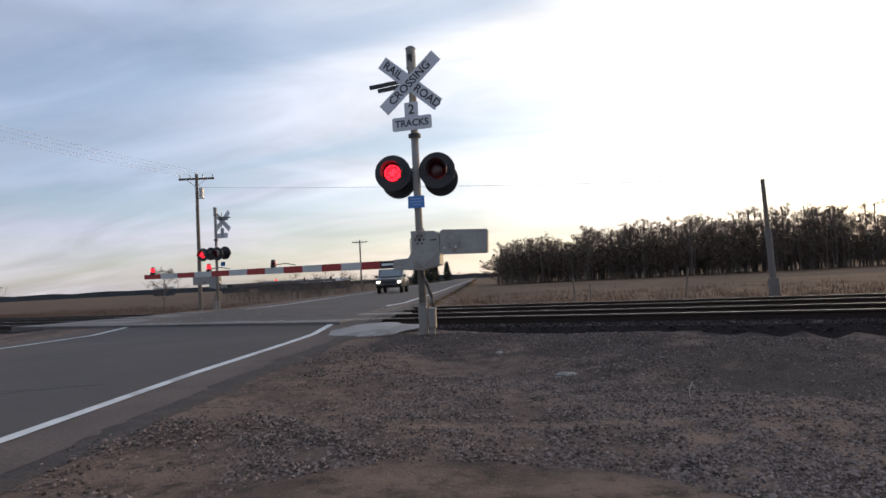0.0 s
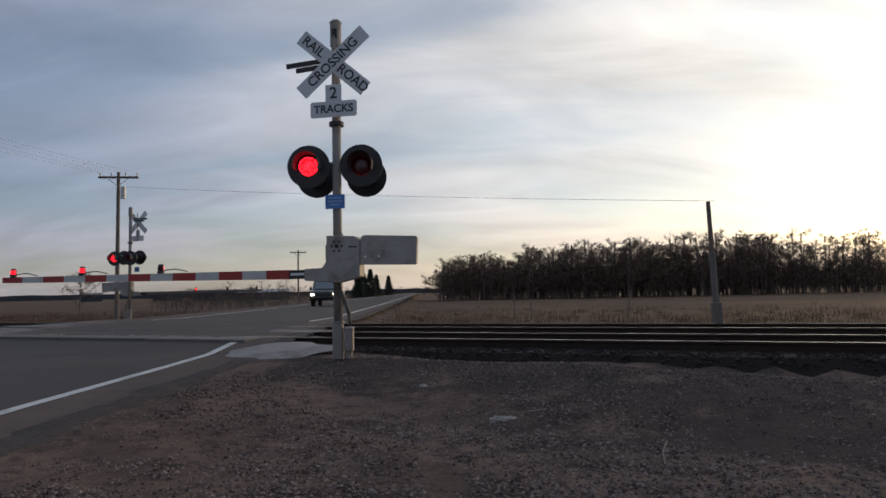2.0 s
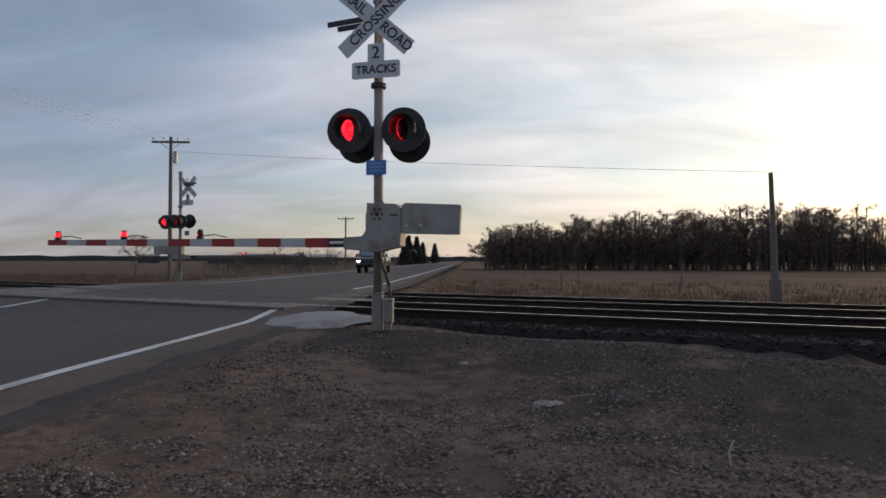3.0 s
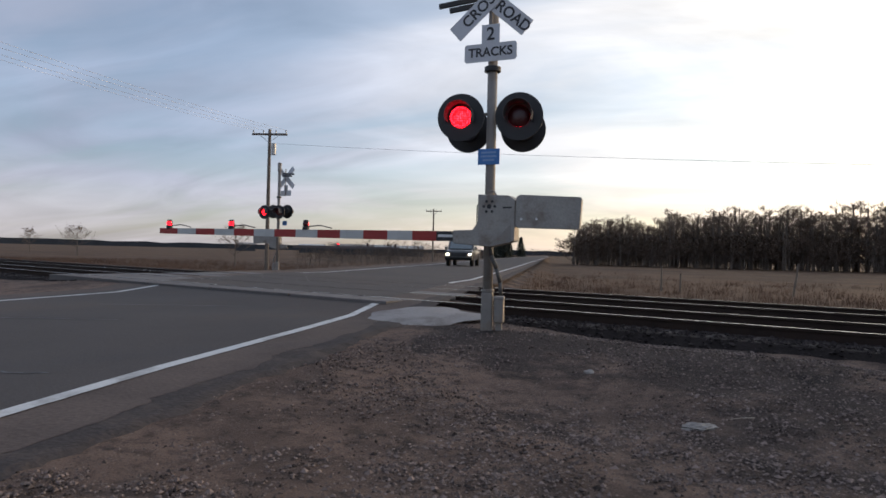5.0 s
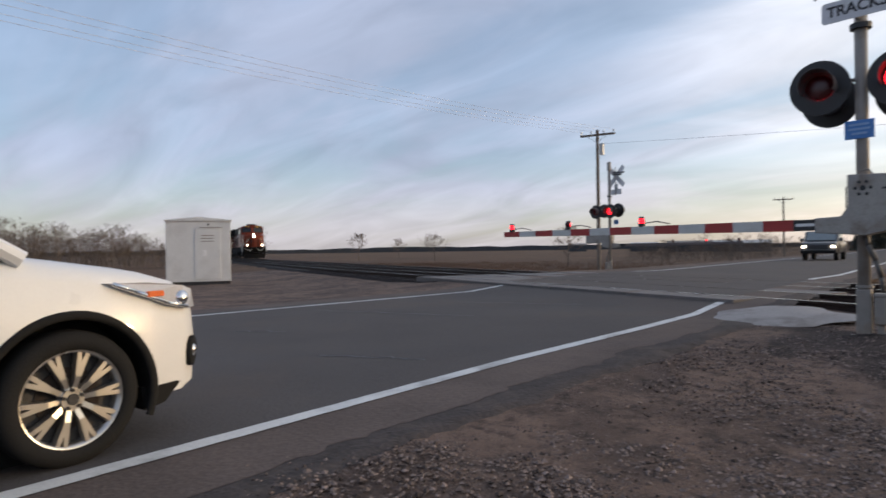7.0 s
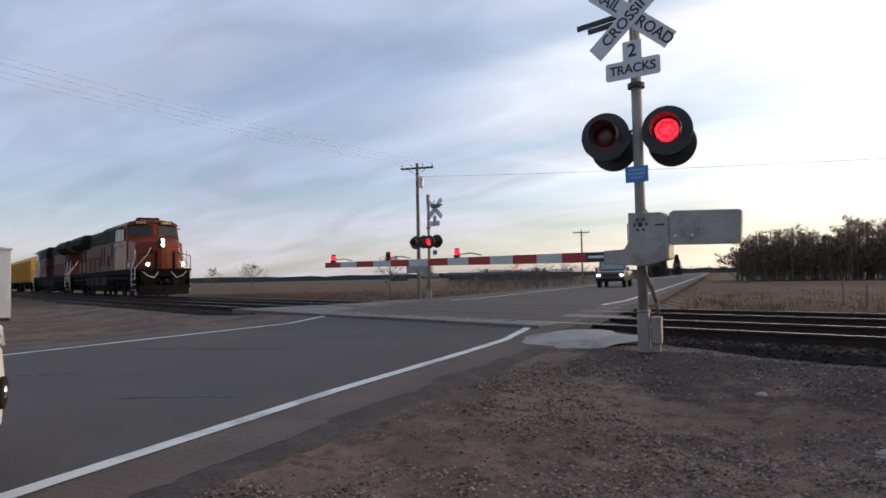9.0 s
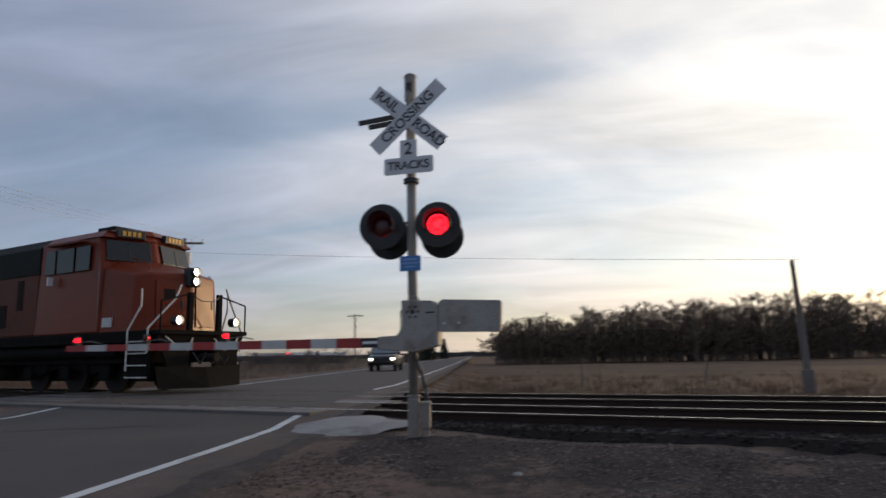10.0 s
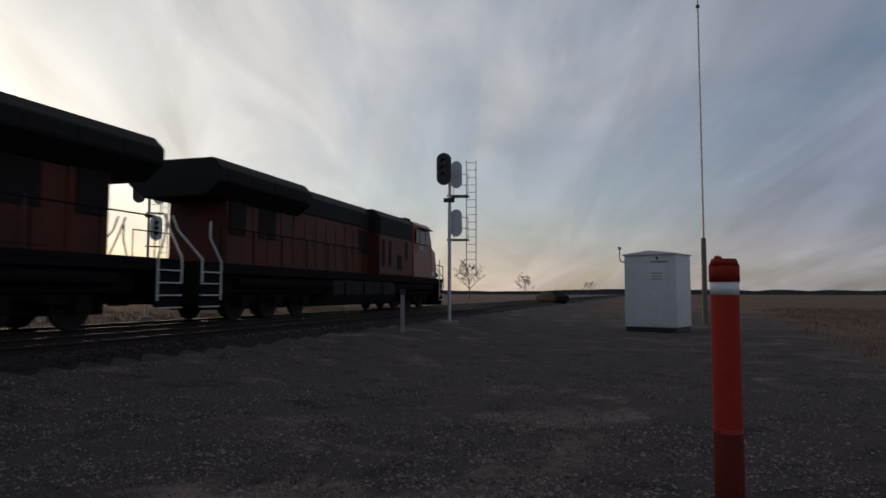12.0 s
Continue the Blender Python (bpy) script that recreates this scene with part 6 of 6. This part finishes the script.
# ---- trees and brush ----
def tree_mesh(h, seed, spread=0.35, twigs=700, limbs=26, fat=1.0, low=0.25, thick=0.003):
    """Bare tree: vertices and faces, trunk and limbs first, then thin twigs."""
    rnd = random.Random(seed)
    V, F, tips = [], [], []

    def limb(a, b, r0, r1, k=5):
        a, b = np.array(a, float), np.array(b, float)
        d = (b - a) / (np.linalg.norm(b - a) + 1e-9)
        u = np.cross(d, (0.3, 0.9, 0.1))
        u /= np.linalg.norm(u) + 1e-9
        v = np.cross(d, u)
        base = len(V)
        for c, r in ((a, r0), (b, r1)):
            for i in range(k):
                t = 2 * math.pi * i / k
                V.append(tuple(c + r * (math.cos(t) * u + math.sin(t) * v)))
        for i in range(k):
            j = (i + 1) % k
            F.append((base + i, base + j, base + k + j, base + k + i))

    tr = 0.016 * h * fat
    lean = (rnd.uniform(-0.05, 0.05) * h, rnd.uniform(-0.05, 0.05) * h)
    pts = [(lean[0] * t * t, lean[1] * t * t, h * t) for t in (0, 0.25, 0.5, 0.75, 0.95)]
    for i in range(4):
        limb(pts[i], pts[i + 1], tr * (1 - 0.22 * i), tr * (1 - 0.22 * (i + 1)) + 0.01, 6)
    for i in range(limbs):
        t = rnd.uniform(low, 0.93)
        a = np.array((lean[0] * t * t, lean[1] * t * t, h * t))
        ang, up = rnd.uniform(0, 2 * math.pi), rnd.uniform(0.35, 1.0)
        L = h * spread * (1.15 - t) * rnd.uniform(0.7, 1.2) + 0.04 * h
        b = a + L * np.array((math.cos(ang), math.sin(ang), up))
        m_ = a + 0.5 * (b - a) + np.array((0, 0, -0.05 * L))
        limb(a, m_, tr * 0.42 * (1.1 - t), tr * 0.25 * (1.1 - t), 4)
        limb(m_, b, tr * 0.25 * (1.1 - t), tr * 0.08, 4)
        tips.append((a, m_, b, L))
        for _ in range(2):
            q = m_ + rnd.uniform(0.0, 0.7) * (b - m_)
            e = q + 0.45 * L * np.array((rnd.uniform(-1, 1), rnd.uniform(-1, 1), rnd.uniform(0.2, 1.0)))
            limb(q, e, tr * 0.13, tr * 0.04, 3)
            tips.append((q, (q + e) / 2, e, 0.45 * L))
    nl = len(F)
    for i in range(twigs):
        a, m_, b, L = tips[rnd.randrange(len(tips))]
        q = m_ + rnd.uniform(-0.3, 1.0) * (b - m_)
        d = np.array((rnd.uniform(-1, 1), rnd.uniform(-1, 1), rnd.uniform(-0.1, 1.1)))
        d = d / np.linalg.norm(d) * rnd.uniform(0.05, 0.12) * h * 0.8
        w = np.array((rnd.uniform(-1, 1), rnd.uniform(-1, 1), rnd.uniform(-1, 1)))
        w = w / np.linalg.norm(w) * thick * h
        k = len(V)
        V += [tuple(q - w), tuple(q + w), tuple(q + d)]
        F.append((k, k + 1, k + 2))
    return np.array(V), F, nl


def mesh_of(name, V, F, mats, split=None):
    me = bpy.data.meshes.new(name)
    me.from_pydata([tuple(v) for v in V], [], F)
    for mt in mats:
        me.materials.append(M[mt])
    if split is not None:
        me.polygons.foreach_set("material_index", split)
    return me


def make_tree(m, h, seed, spread, label, twigs=1100, limbs=34):
    V, F, nl = tree_mesh(h, seed, spread, twigs, limbs)
    g = thing("bare_tree", m, label, "tree", "bare trees")
    a = new("trunk", mesh_of("trunk", V, F[:nl], ("bark",)))
    a.parent = g
    b = new("crown", mesh_of("crown", V, F[nl:], ("twig",)))
    b.parent = g
    return g


EYE = Vector((0.8, -8.8, 0.95))


def by_bearing(az, d):
    """A place d metres off in the direction az degrees left of the road."""
    x, y = EYE.x - d * math.sin(math.radians(az)), EYE.y + d * math.cos(math.radians(az))
    return x, y


SINGLE = [(38.4, 110, 4.4, 0.75), (45.0, 118, 4.8, 0.5), (53.5, 112, 4.6, 0.6), (26.8, 62, 3.7, 0.5), (41.5, 150, 4.6, 0.5),
          (-73.0, 210, 7.6, 0.6), (-78.6, 200, 9.4, 0.75), (-90.7, 185, 8.8, 0.6), (-97.8, 165, 9.2, 0.6), (-102.6, 165, 6.2, 0.5), (-64.0, 240, 9.5, 0.4), (-68.0, 250, 9.0, 0.4), (-108.0, 200, 4.2, 0.8)]
for k, (az, d, h, sp) in enumerate(SINGLE):
    x, y = by_bearing(az, d)
    make_tree(pose(x, y, ground_z(x, y) - 0.1, 0, 0, 40 * k), h, 100 + k, sp, "bare leafless tree standing alone in a dry field", 1900)


def scatter_woods(name, places, label, hmin, hmax, kinds=7, twigs=300, limbs=16, fat=1.0, spread=0.26, mats=("bark", "twig"), low=0.25, thick=0.003):
    """Many bare trees in one mesh."""
    rnd = random.Random(7)
    protos = [tree_mesh(1.0, 500 + k, spread, twigs, limbs, fat, low, thick) for k in range(kinds)]
    Vs, Fs, split, base = [], [], [], 0
    for x, y, sc in places:
        V, F, nl = protos[rnd.randrange(kinds)]
        h = rnd.uniform(hmin, hmax) * sc
        a = rnd.uniform(0, 6.28)
        c, s = math.cos(a), math.sin(a)
        wide = rnd.uniform(0.9, 1.3)
        P = np.empty_like(V)
        P[:, 0] = x + h * wide * (c * V[:, 0] - s * V[:, 1])
        P[:, 1] = y + h * wide * (s * V[:, 0] + c * V[:, 1])
        P[:, 2] = ground_z(x, y) - 0.15 + h * V[:, 2]
        Vs.append(P)
        Fs += [tuple(i + base for i in f) for f in F]
        split += [0] * nl + [1] * (len(F) - nl)
        base += len(V)
    me = mesh_of(name, np.concatenate(Vs), Fs, mats, split)
    tagged(new(name, me), label, "woods", kind="stuff")


rnd = random.Random(3)
EDGE = ([-75, -60, -50, -40, -30, -20, -10, -2.2], [300, 270, 240, 200, 170, 155, 150, 150])
places = []
for k in range(800):
    az = rnd.uniform(-30, -2.2) if k < 440 else rnd.uniform(-68, -30)
    d = float(np.interp(az, *EDGE)) + abs(rnd.gauss(0, 14))
    x, y = by_bearing(az, d)
    places.append((x, y, float(np.interp(az, [-68, -50, -36, -27, -12, -2], [0.9, 0.95, 1.22, 1.3, 1.1, 0.92])) * (1.0 + 0.22 * noise.noise((az * 0.55, 1, 4)) + 0.14 * noise.noise((az * 2.3, 7, 4)))))
scatter_woods("bare_woods", places, "dense stand of bare brown winter woods", 6.6, 11.8, twigs=640, limbs=20, fat=0.5, spread=0.32, low=0.08)
# brush at the foot of the woods
places = []
for k in range(1150):
    az = rnd.uniform(-68, -2.0)
    d = float(np.interp(az, *EDGE)) + rnd.uniform(-3, 22)
    places.append((*by_bearing(az, d), 1.0))
for k in range(150):
    az = rnd.uniform(-68, -2.0)
    places.append((*by_bearing(az, float(np.interp(az, *EDGE)) - abs(rnd.gauss(0, 9))), rnd.uniform(0.15, 0.4)))
scatter_woods("undergrowth", places, "brown tangled undergrowth at the foot of the woods", 3.0, 7.8, 5, 320, 9, 0.45, 0.6, ("bark", "brush"), 0.03, 0.011)
# brown thicket behind the lot across the road, and scrub along the far road
places = []
for k in range(150):
    az = rnd.uniform(60, 74)
    d = rnd.uniform(62, 90)
    places.append((*by_bearing(az, d), float(np.interp(az, [60, 64, 74], [0.55, 0.9, 1.0]))))
for k in range(130):
    y = rnd.uniform(95, 330)
    places.append((-14 - rnd.uniform(0, 22) - 0.03 * y, y, rnd.uniform(0.7, 1.25)))
for k in range(110):
    az = rnd.uniform(11, 22)
    places.append((*by_bearing(az, rnd.uniform(75, 110)), rnd.uniform(0.35, 0.75)))
for k in range(60):
    y = rnd.uniform(330, 620)
    places.append((-10 + rnd.uniform(0, 34), y, rnd.uniform(0.9, 1.5) * (0.35 if -12 < -10 + rnd.uniform(0, 34) < 10 else 1.0)))
scatter_woods("roadside_thicket", places, "brown leafless thicket and scrub beside the fields", 2.4, 4.6, 6, 420, 22, 0.4, 0.55, ("bark", "brush"), 0.03)


def make_conifer(m, h, seed):
    rnd = random.Random(seed)
    g = thing("conifer_tree", m, "dark evergreen tree by the far road", "tree", "conifers")
    part("trunk", rod(B(), (0, 0, -0.3), (0, 0, h * 0.95), 0.02 * h, 0.004 * h, 7), "bark", g)
    V, F = [], []
    for i in range(1900):
        t = rnd.uniform(0.05, 1.0)
        r = (1.02 - t) * 0.30 * h * rnd.uniform(0.35, 1.05)
        a = rnd.uniform(0, 6.28)
        p = np.array((r * math.cos(a), r * math.sin(a), h * t - 0.1 * r))
        d = np.array((math.cos(a), math.sin(a), -0.35)) * 0.07 * h * rnd.uniform(0.6, 1.3)
        w = np.array((-math.sin(a), math.cos(a), rnd.uniform(-0.4, 0.4))) * 0.034 * h
        k = len(V)
        V += [p - w, p + w, p + d]
        F.append((k, k + 1, k + 2))
    ob = new("crown", mesh_of("crown", V, F, ("pine",)))
    ob.parent = g


for k, (x, y, h) in enumerate(((-13.0, 150, 7.5), (-11.5, 170, 8.5), (-15, 186, 9.5), (-12, 205, 8.0), (-9.5, 240, 8.5))):
    make_conifer(pose(x, y, -1.0), h, k)

# low dark ridge of woods on the horizon
bm = B()
top, bot = [], []
for i in range(241):
    az = math.radians(-190 + 300 * i / 240)
    d = 1500
    x, y = -d * math.sin(az), d * math.cos(az)
    hgt = 9 + 7 * noise.noise((i * 0.09, 0, 2)) + 3.5 * noise.noise((i * 0.7, 3, 2)) + 2.0 * noise.noise((i * 2.1, 5, 2))
    top.append(bm.verts.new((x, y, max(2, hgt))))
    bot.append(bm.verts.new((x, y, -4)))
for i in range(240):
    bm.faces.new([bot[i], bot[i + 1], top[i + 1], top[i]])
tagged(part("backdrop", bm, "haze"), "low dark line of distant woods on the horizon", "backdrop", kind="structure")

# farm buildings far across the fields
for k, (az, d, w, h, roof) in enumerate(((13.0, 300, 22, 3.6, "whiteband"), (16.0, 330, 30, 4.0, "mast"), (20.5, 420, 16, 4.2, "whiteband"), (26, 520, 14, 5.0, "mast"))):
    x, y = by_bearing(az, d)
    g = thing("farm_building", pose(x, y, -1.3, 0, 0, az), "low pale farm shed far across the fields", "shed", "farm sheds")
    part("wall", box(B(), -w / 2, w / 2, -4, 4, 0, h), "haze", g)
    part("roof", prism(B(), [(-4.3, h), (4.3, h), (0, h + 1.4)], "x", -w / 2 - 0.3, w / 2 + 0.3), roof, g)

x, y = by_bearing(-105.0, 75)
g = thing("parked_car", pose(x, y, ground_z(x, y), 0, 0, 20), "small dark car parked far along the dirt lane", "car")
part("body", prism(B(), [(-2.1, 0.3), (2.1, 0.3), (2.1, 0.85), (1.3, 0.95), (0.8, 1.4), (-1.1, 1.4), (-1.7, 0.95), (-2.1, 0.9)], "y", -0.85, 0.85, 0.06), "trim", g, "", True)
for sx in (-1.3, 1.3):
    part("wheel", rod(B(), (sx, -0.87, 0.32), (sx, 0.87, 0.32), 0.32, seg=18), "tyre", g)


# ---- dry grass tufts ----
def grass(name, places, hmin, hmax, blades, label, seed):
    rnd = random.Random(seed)
    V, F = [], []
    for x, y in places:
        z = ground_z(x, y)
        for _ in range(blades):
            a, h = rnd.uniform(0, 6.28), rnd.uniform(hmin, hmax)
            px, py = x + rnd.gauss(0, 0.22), y + rnd.gauss(0, 0.22)
            dx, dy = rnd.gauss(0, 0.25) * h, rnd.gauss(0, 0.25) * h
            w = 0.006 + 0.010 * h
            k = len(V)
            V += [(px - w * math.cos(a), py - w * math.sin(a), z - 0.05), (px + w * math.cos(a), py + w * math.sin(a), z - 0.05), (px + dx, py + dy, z + h)]
            F.append((k, k + 1, k + 2))
    me = mesh_of(name, V, F, ("grass",))
    tagged(new(name, me), label, "grass", kind="stuff")


rnd = random.Random(11)
pl = []
for k in range(5200):
    s, off = rnd.uniform(-70, 75), 4.2 + abs(rnd.gauss(0, 14))
    x, y, h = on_track(s, off)
    if not (-12.2 < x < -0.2):
        pl.append((x, y))
grass("dry_grass", pl, 0.12, 0.40, 16, "tall dry straw grass beyond the tracks", 1)
pl = []
for k in range(2300):
    x, y = rnd.uniform(5, 60), rnd.uniform(-50, -10)
    s, off = to_track(x, y)
    if (-off - 16.0) - 0.12 * (x - 4) > rnd.uniform(0, 2.2) and math.hypot(x - 24.9, y + 19.5) > 2.4:
        pl.append((x, y))
grass("dry_grass", pl, 0.08, 0.26, 24, "low dry grass beside the dirt lane", 2)


# ---- gravel, ballast and litter ----
OCT_V = np.array([(1, 0, 0), (-1, 0, 0), (0, 1, 0), (0, -1, 0), (0, 0, 1), (0, 0, -1)], float)
OCT_F = [(0, 2, 4), (2, 1, 4), (1, 3, 4), (3, 0, 4), (2, 0, 5), (1, 2, 5), (3, 1, 5), (0, 3, 5)]


def stones(name, places, material, label, category, seed):
    rng = np.random.default_rng(seed)
    n = len(places)
    P = np.array(places)                              # x, y, z, size
    q = OCT_V[None] * rng.uniform(0.6, 1.25, (n, 6, 1))
    a = rng.uniform(0, 6.28, n)
    c, s = np.cos(a)[:, None], np.sin(a)[:, None]
    X = (c * q[:, :, 0] - s * q[:, :, 1]) * P[:, 3:4] + P[:, 0:1]
    Y = (s * q[:, :, 0] + c * q[:, :, 1]) * P[:, 3:4] + P[:, 1:2]
    Z = q[:, :, 2] * P[:, 3:4] * 0.7 + P[:, 2:3]
    V = np.stack([X, Y, Z], 2).reshape(-1, 3)
    F = (np.array(OCT_F)[None] + 6 * np.arange(n)[:, None, None]).reshape(-1, 3)
    me = bpy.data.meshes.new(name)
    me.from_pydata(V.tolist(), [], F.tolist())
    me.materials.append(M[material])
    tagged(new(name, me), label, category, kind="stuff")


rnd = random.Random(21)
pl = []
while len(pl) < 90000:
    r, a = 1.8 + abs(rnd.gauss(0, 6.0)), math.radians(rnd.uniform(-130, 65))
    x, y = EYE.x - r * math.sin(a), EYE.y + r * math.cos(a)
    s, off = to_track(x, y)
    if x < rl(y) + 1.15 - 0.5 * abs(rnd.gauss(0, 0.4)) or off > -5.0 or math.hypot(x, y) < 0.3:
        continue
    stony = 1.1 * noise.noise((x * 0.62, y * 0.62, 9)) + 0.5 * noise.noise((x * 1.9, y * 1.9, 4)) + 0.5 * max(0.0, (off + 9.5) / 4.0)
    if stony < -0.05 + rnd.uniform(-0.4, 0.4) and rnd.random() > 0.12:
        continue
    zz = ground_z(x, y) + 0.035 * noise.noise((x * 0.7, y * 0.7, 0)) + 0.018 * noise.noise((x * 2.6, y * 2.6, 5))
    pl.append((x, y, zz + 0.002, min(0.034, 0.005 + abs(rnd.gauss(0, 0.0075)))))
stones("loose_gravel", pl, "gravel", "scattered grey and brown gravel on the dirt", "gravel", 1)
pl = []
while len(pl) < 15000:
    s = rnd.uniform(-30, 42) if len(pl) % 3 else rnd.uniform(-3, 16)
    off = rnd.choice((rnd.uniform(-4.95, -4.0), rnd.uniform(-4.8, -1.8), rnd.uniform(-2.2, 2.4)))
    x, y, h = on_track(s, off)
    if -11.2 < x < -0.15 or math.hypot(x, y) < 0.3:
        continue
    z = RAIL_Z - 0.15 if -4.75 < off < 1.45 else max(ground_z(x, y), RAIL_Z - 0.15 - 0.55 * max(0.0, -4.75 - off, off - 1.45))
    pl.append((x, y, z + rnd.uniform(-0.01, 0.015), rnd.uniform(0.02, 0.045)))
stones("track_ballast", pl, "ballast", "dark crushed stone ballast round the sleepers", "ballast", 2)

for k, (x, y, L, t, up) in enumerate(((2.86, -5.1, 0.20, 60, 50), (2.2, -3.3, 0.2, 5, 8))):
    st = thing("dry_stem", pose(x, y, ground_z(x, y), 0, 0, t), "bleached dry plant stem on the dirt", "plant stem", "dry stems")
    bm = B()
    chain(bm, [(0, 0, 0), (0.5 * L * math.cos(math.radians(up)), 0.02, 0.5 * L * math.sin(math.radians(up))), (L * math.cos(math.radians(up)), 0.0, 0.9 * L * math.sin(math.radians(up)))], 0.006, 6)
    part("stem", bm, "stick", st)
bm = B()
res = bmesh.ops.create_icosphere(bm, subdivisions=3, radius=1.0)
for v in res["verts"]:
    n_ = noise.noise(v.co * 2.5)
    v.co = Vector((v.co.x * 0.13 * (1 + 0.5 * n_), v.co.y * 0.06 * (1 + 0.6 * n_), max(-0.01, v.co.z * 0.03 * (1 + n_))))
lit = part("crumpled_litter", bm, "litter")
lit.matrix_world = pose(1.95, -3.5, ground_z(1.95, -3.5) + 0.01, 0, 0, 20)
tagged(lit, "pale crumpled litter lying on the gravel", "litter")
bm = B()
res = bmesh.ops.create_icosphere(bm, subdivisions=2, radius=1.0)
for v in res["verts"]:
    v.co = Vector((v.co.x * 0.055, v.co.y * 0.045, max(-0.02, v.co.z * 0.035))) * (1 + 0.3 * noise.noise(v.co * 2))
rk = part("pale_rock", bm, "litter")
rk.matrix_world = pose(1.21, -2.07, ground_z(1.21, -2.07) + 0.01)
tagged(rk, "small pale rock lying on the dirt", "rock")


# ---- what moves ----
SPEED = 26.5
DRIFT = ([7.0, 9.0, 9.5, 10.0, 10.2, 10.7, 11.0, 11.5, 12.0], [0.0, 0.9, 0.1, 0.05, 0.35, -0.5, 0.1, 0.3, -0.3])


def train_pose(t, behind, turn):
    s = -10.0 + SPEED * (t - 10.0) + float(np.interp(t, *DRIFT)) - behind
    x0, y0, h0_ = on_track(s - 5)
    x1, y1, h1_ = on_track(s + 5)
    h = math.atan2(y1 - y0, x1 - x0) + turn
    return Matrix.Translation(((x0 + x1) / 2, (y0 + y1) / 2, RAIL_Z)) @ Matrix.Rotation(h, 4, "Z")


def flash_rows(base, phase):
    """Half a turn at every change, half a second apart: lit towards the front, then dark."""
    loc, rows = base.translation.copy(), []
    turned = 0.0 if phase == 0 else math.pi

    def row(t, a):
        rows.append((t, Matrix.Translation(loc) @ base.to_quaternion().to_matrix().to_4x4() @ Matrix.Rotation(a, 4, "Z")))
    row(0.0, turned)
    k = 0
    while True:
        f = {6: 89, 11: 164}.get(k, 15 * k - (0 if k < 12 else 3))
        if f > 350:
            break
        if f > 0:
            row(f / FPS, turned)
        row((f + 1) / FPS, turned + math.pi / 3)
        row((f + 2) / FPS, turned + 2 * math.pi / 3)
        turned += math.pi
        row((f + 3) / FPS, turned)
        k += 1
    row(12.0, turned)
    return rows


CREEP = [(0, -0.9), (4, -0.42), (6, -0.14), (6.5, -0.03), (7.0, 0.09), (8.0, 0.24), (8.8, 0.32), (9.5, 0.35), (12, 0.35)]   # the white car rolls up slowly


def motions():
    base = suv.matrix_basis.copy()
    walk(suv, [(t, Matrix.Translation((0, d, 0)) @ base) for t, d in CREEP])
    for o in suv.children:
        if o.name.split(".")[0] == "wheel":
            at, turn = Matrix.Translation(o.matrix_basis.translation), o.matrix_basis.to_quaternion().to_matrix().to_4x4()
            walk(o, [(t, at @ Matrix.Rotation(-d / 0.375, 4, "X") @ turn) for t, d in CREEP])
    for vehicle, behind, turn in TRAIN:
        walk(vehicle, [(t, train_pose(t, behind, turn)) for t in list(np.arange(0, 9, 0.5)) + [9.0, 9.25, 9.5, 9.8, 10.0, 10.2, 10.5, 10.7, 11.0, 11.25, 11.5, 11.75, 12.0]])
    for sig in SIGNALS:
        for o in sig.children_recursive:
            if o.name.split(".")[0] in ("flashing_lens", "arm_lamp_lens") and o["phase"] < 2:
                walk(o, flash_rows(o.matrix_basis.copy(), o["phase"]))


motions()
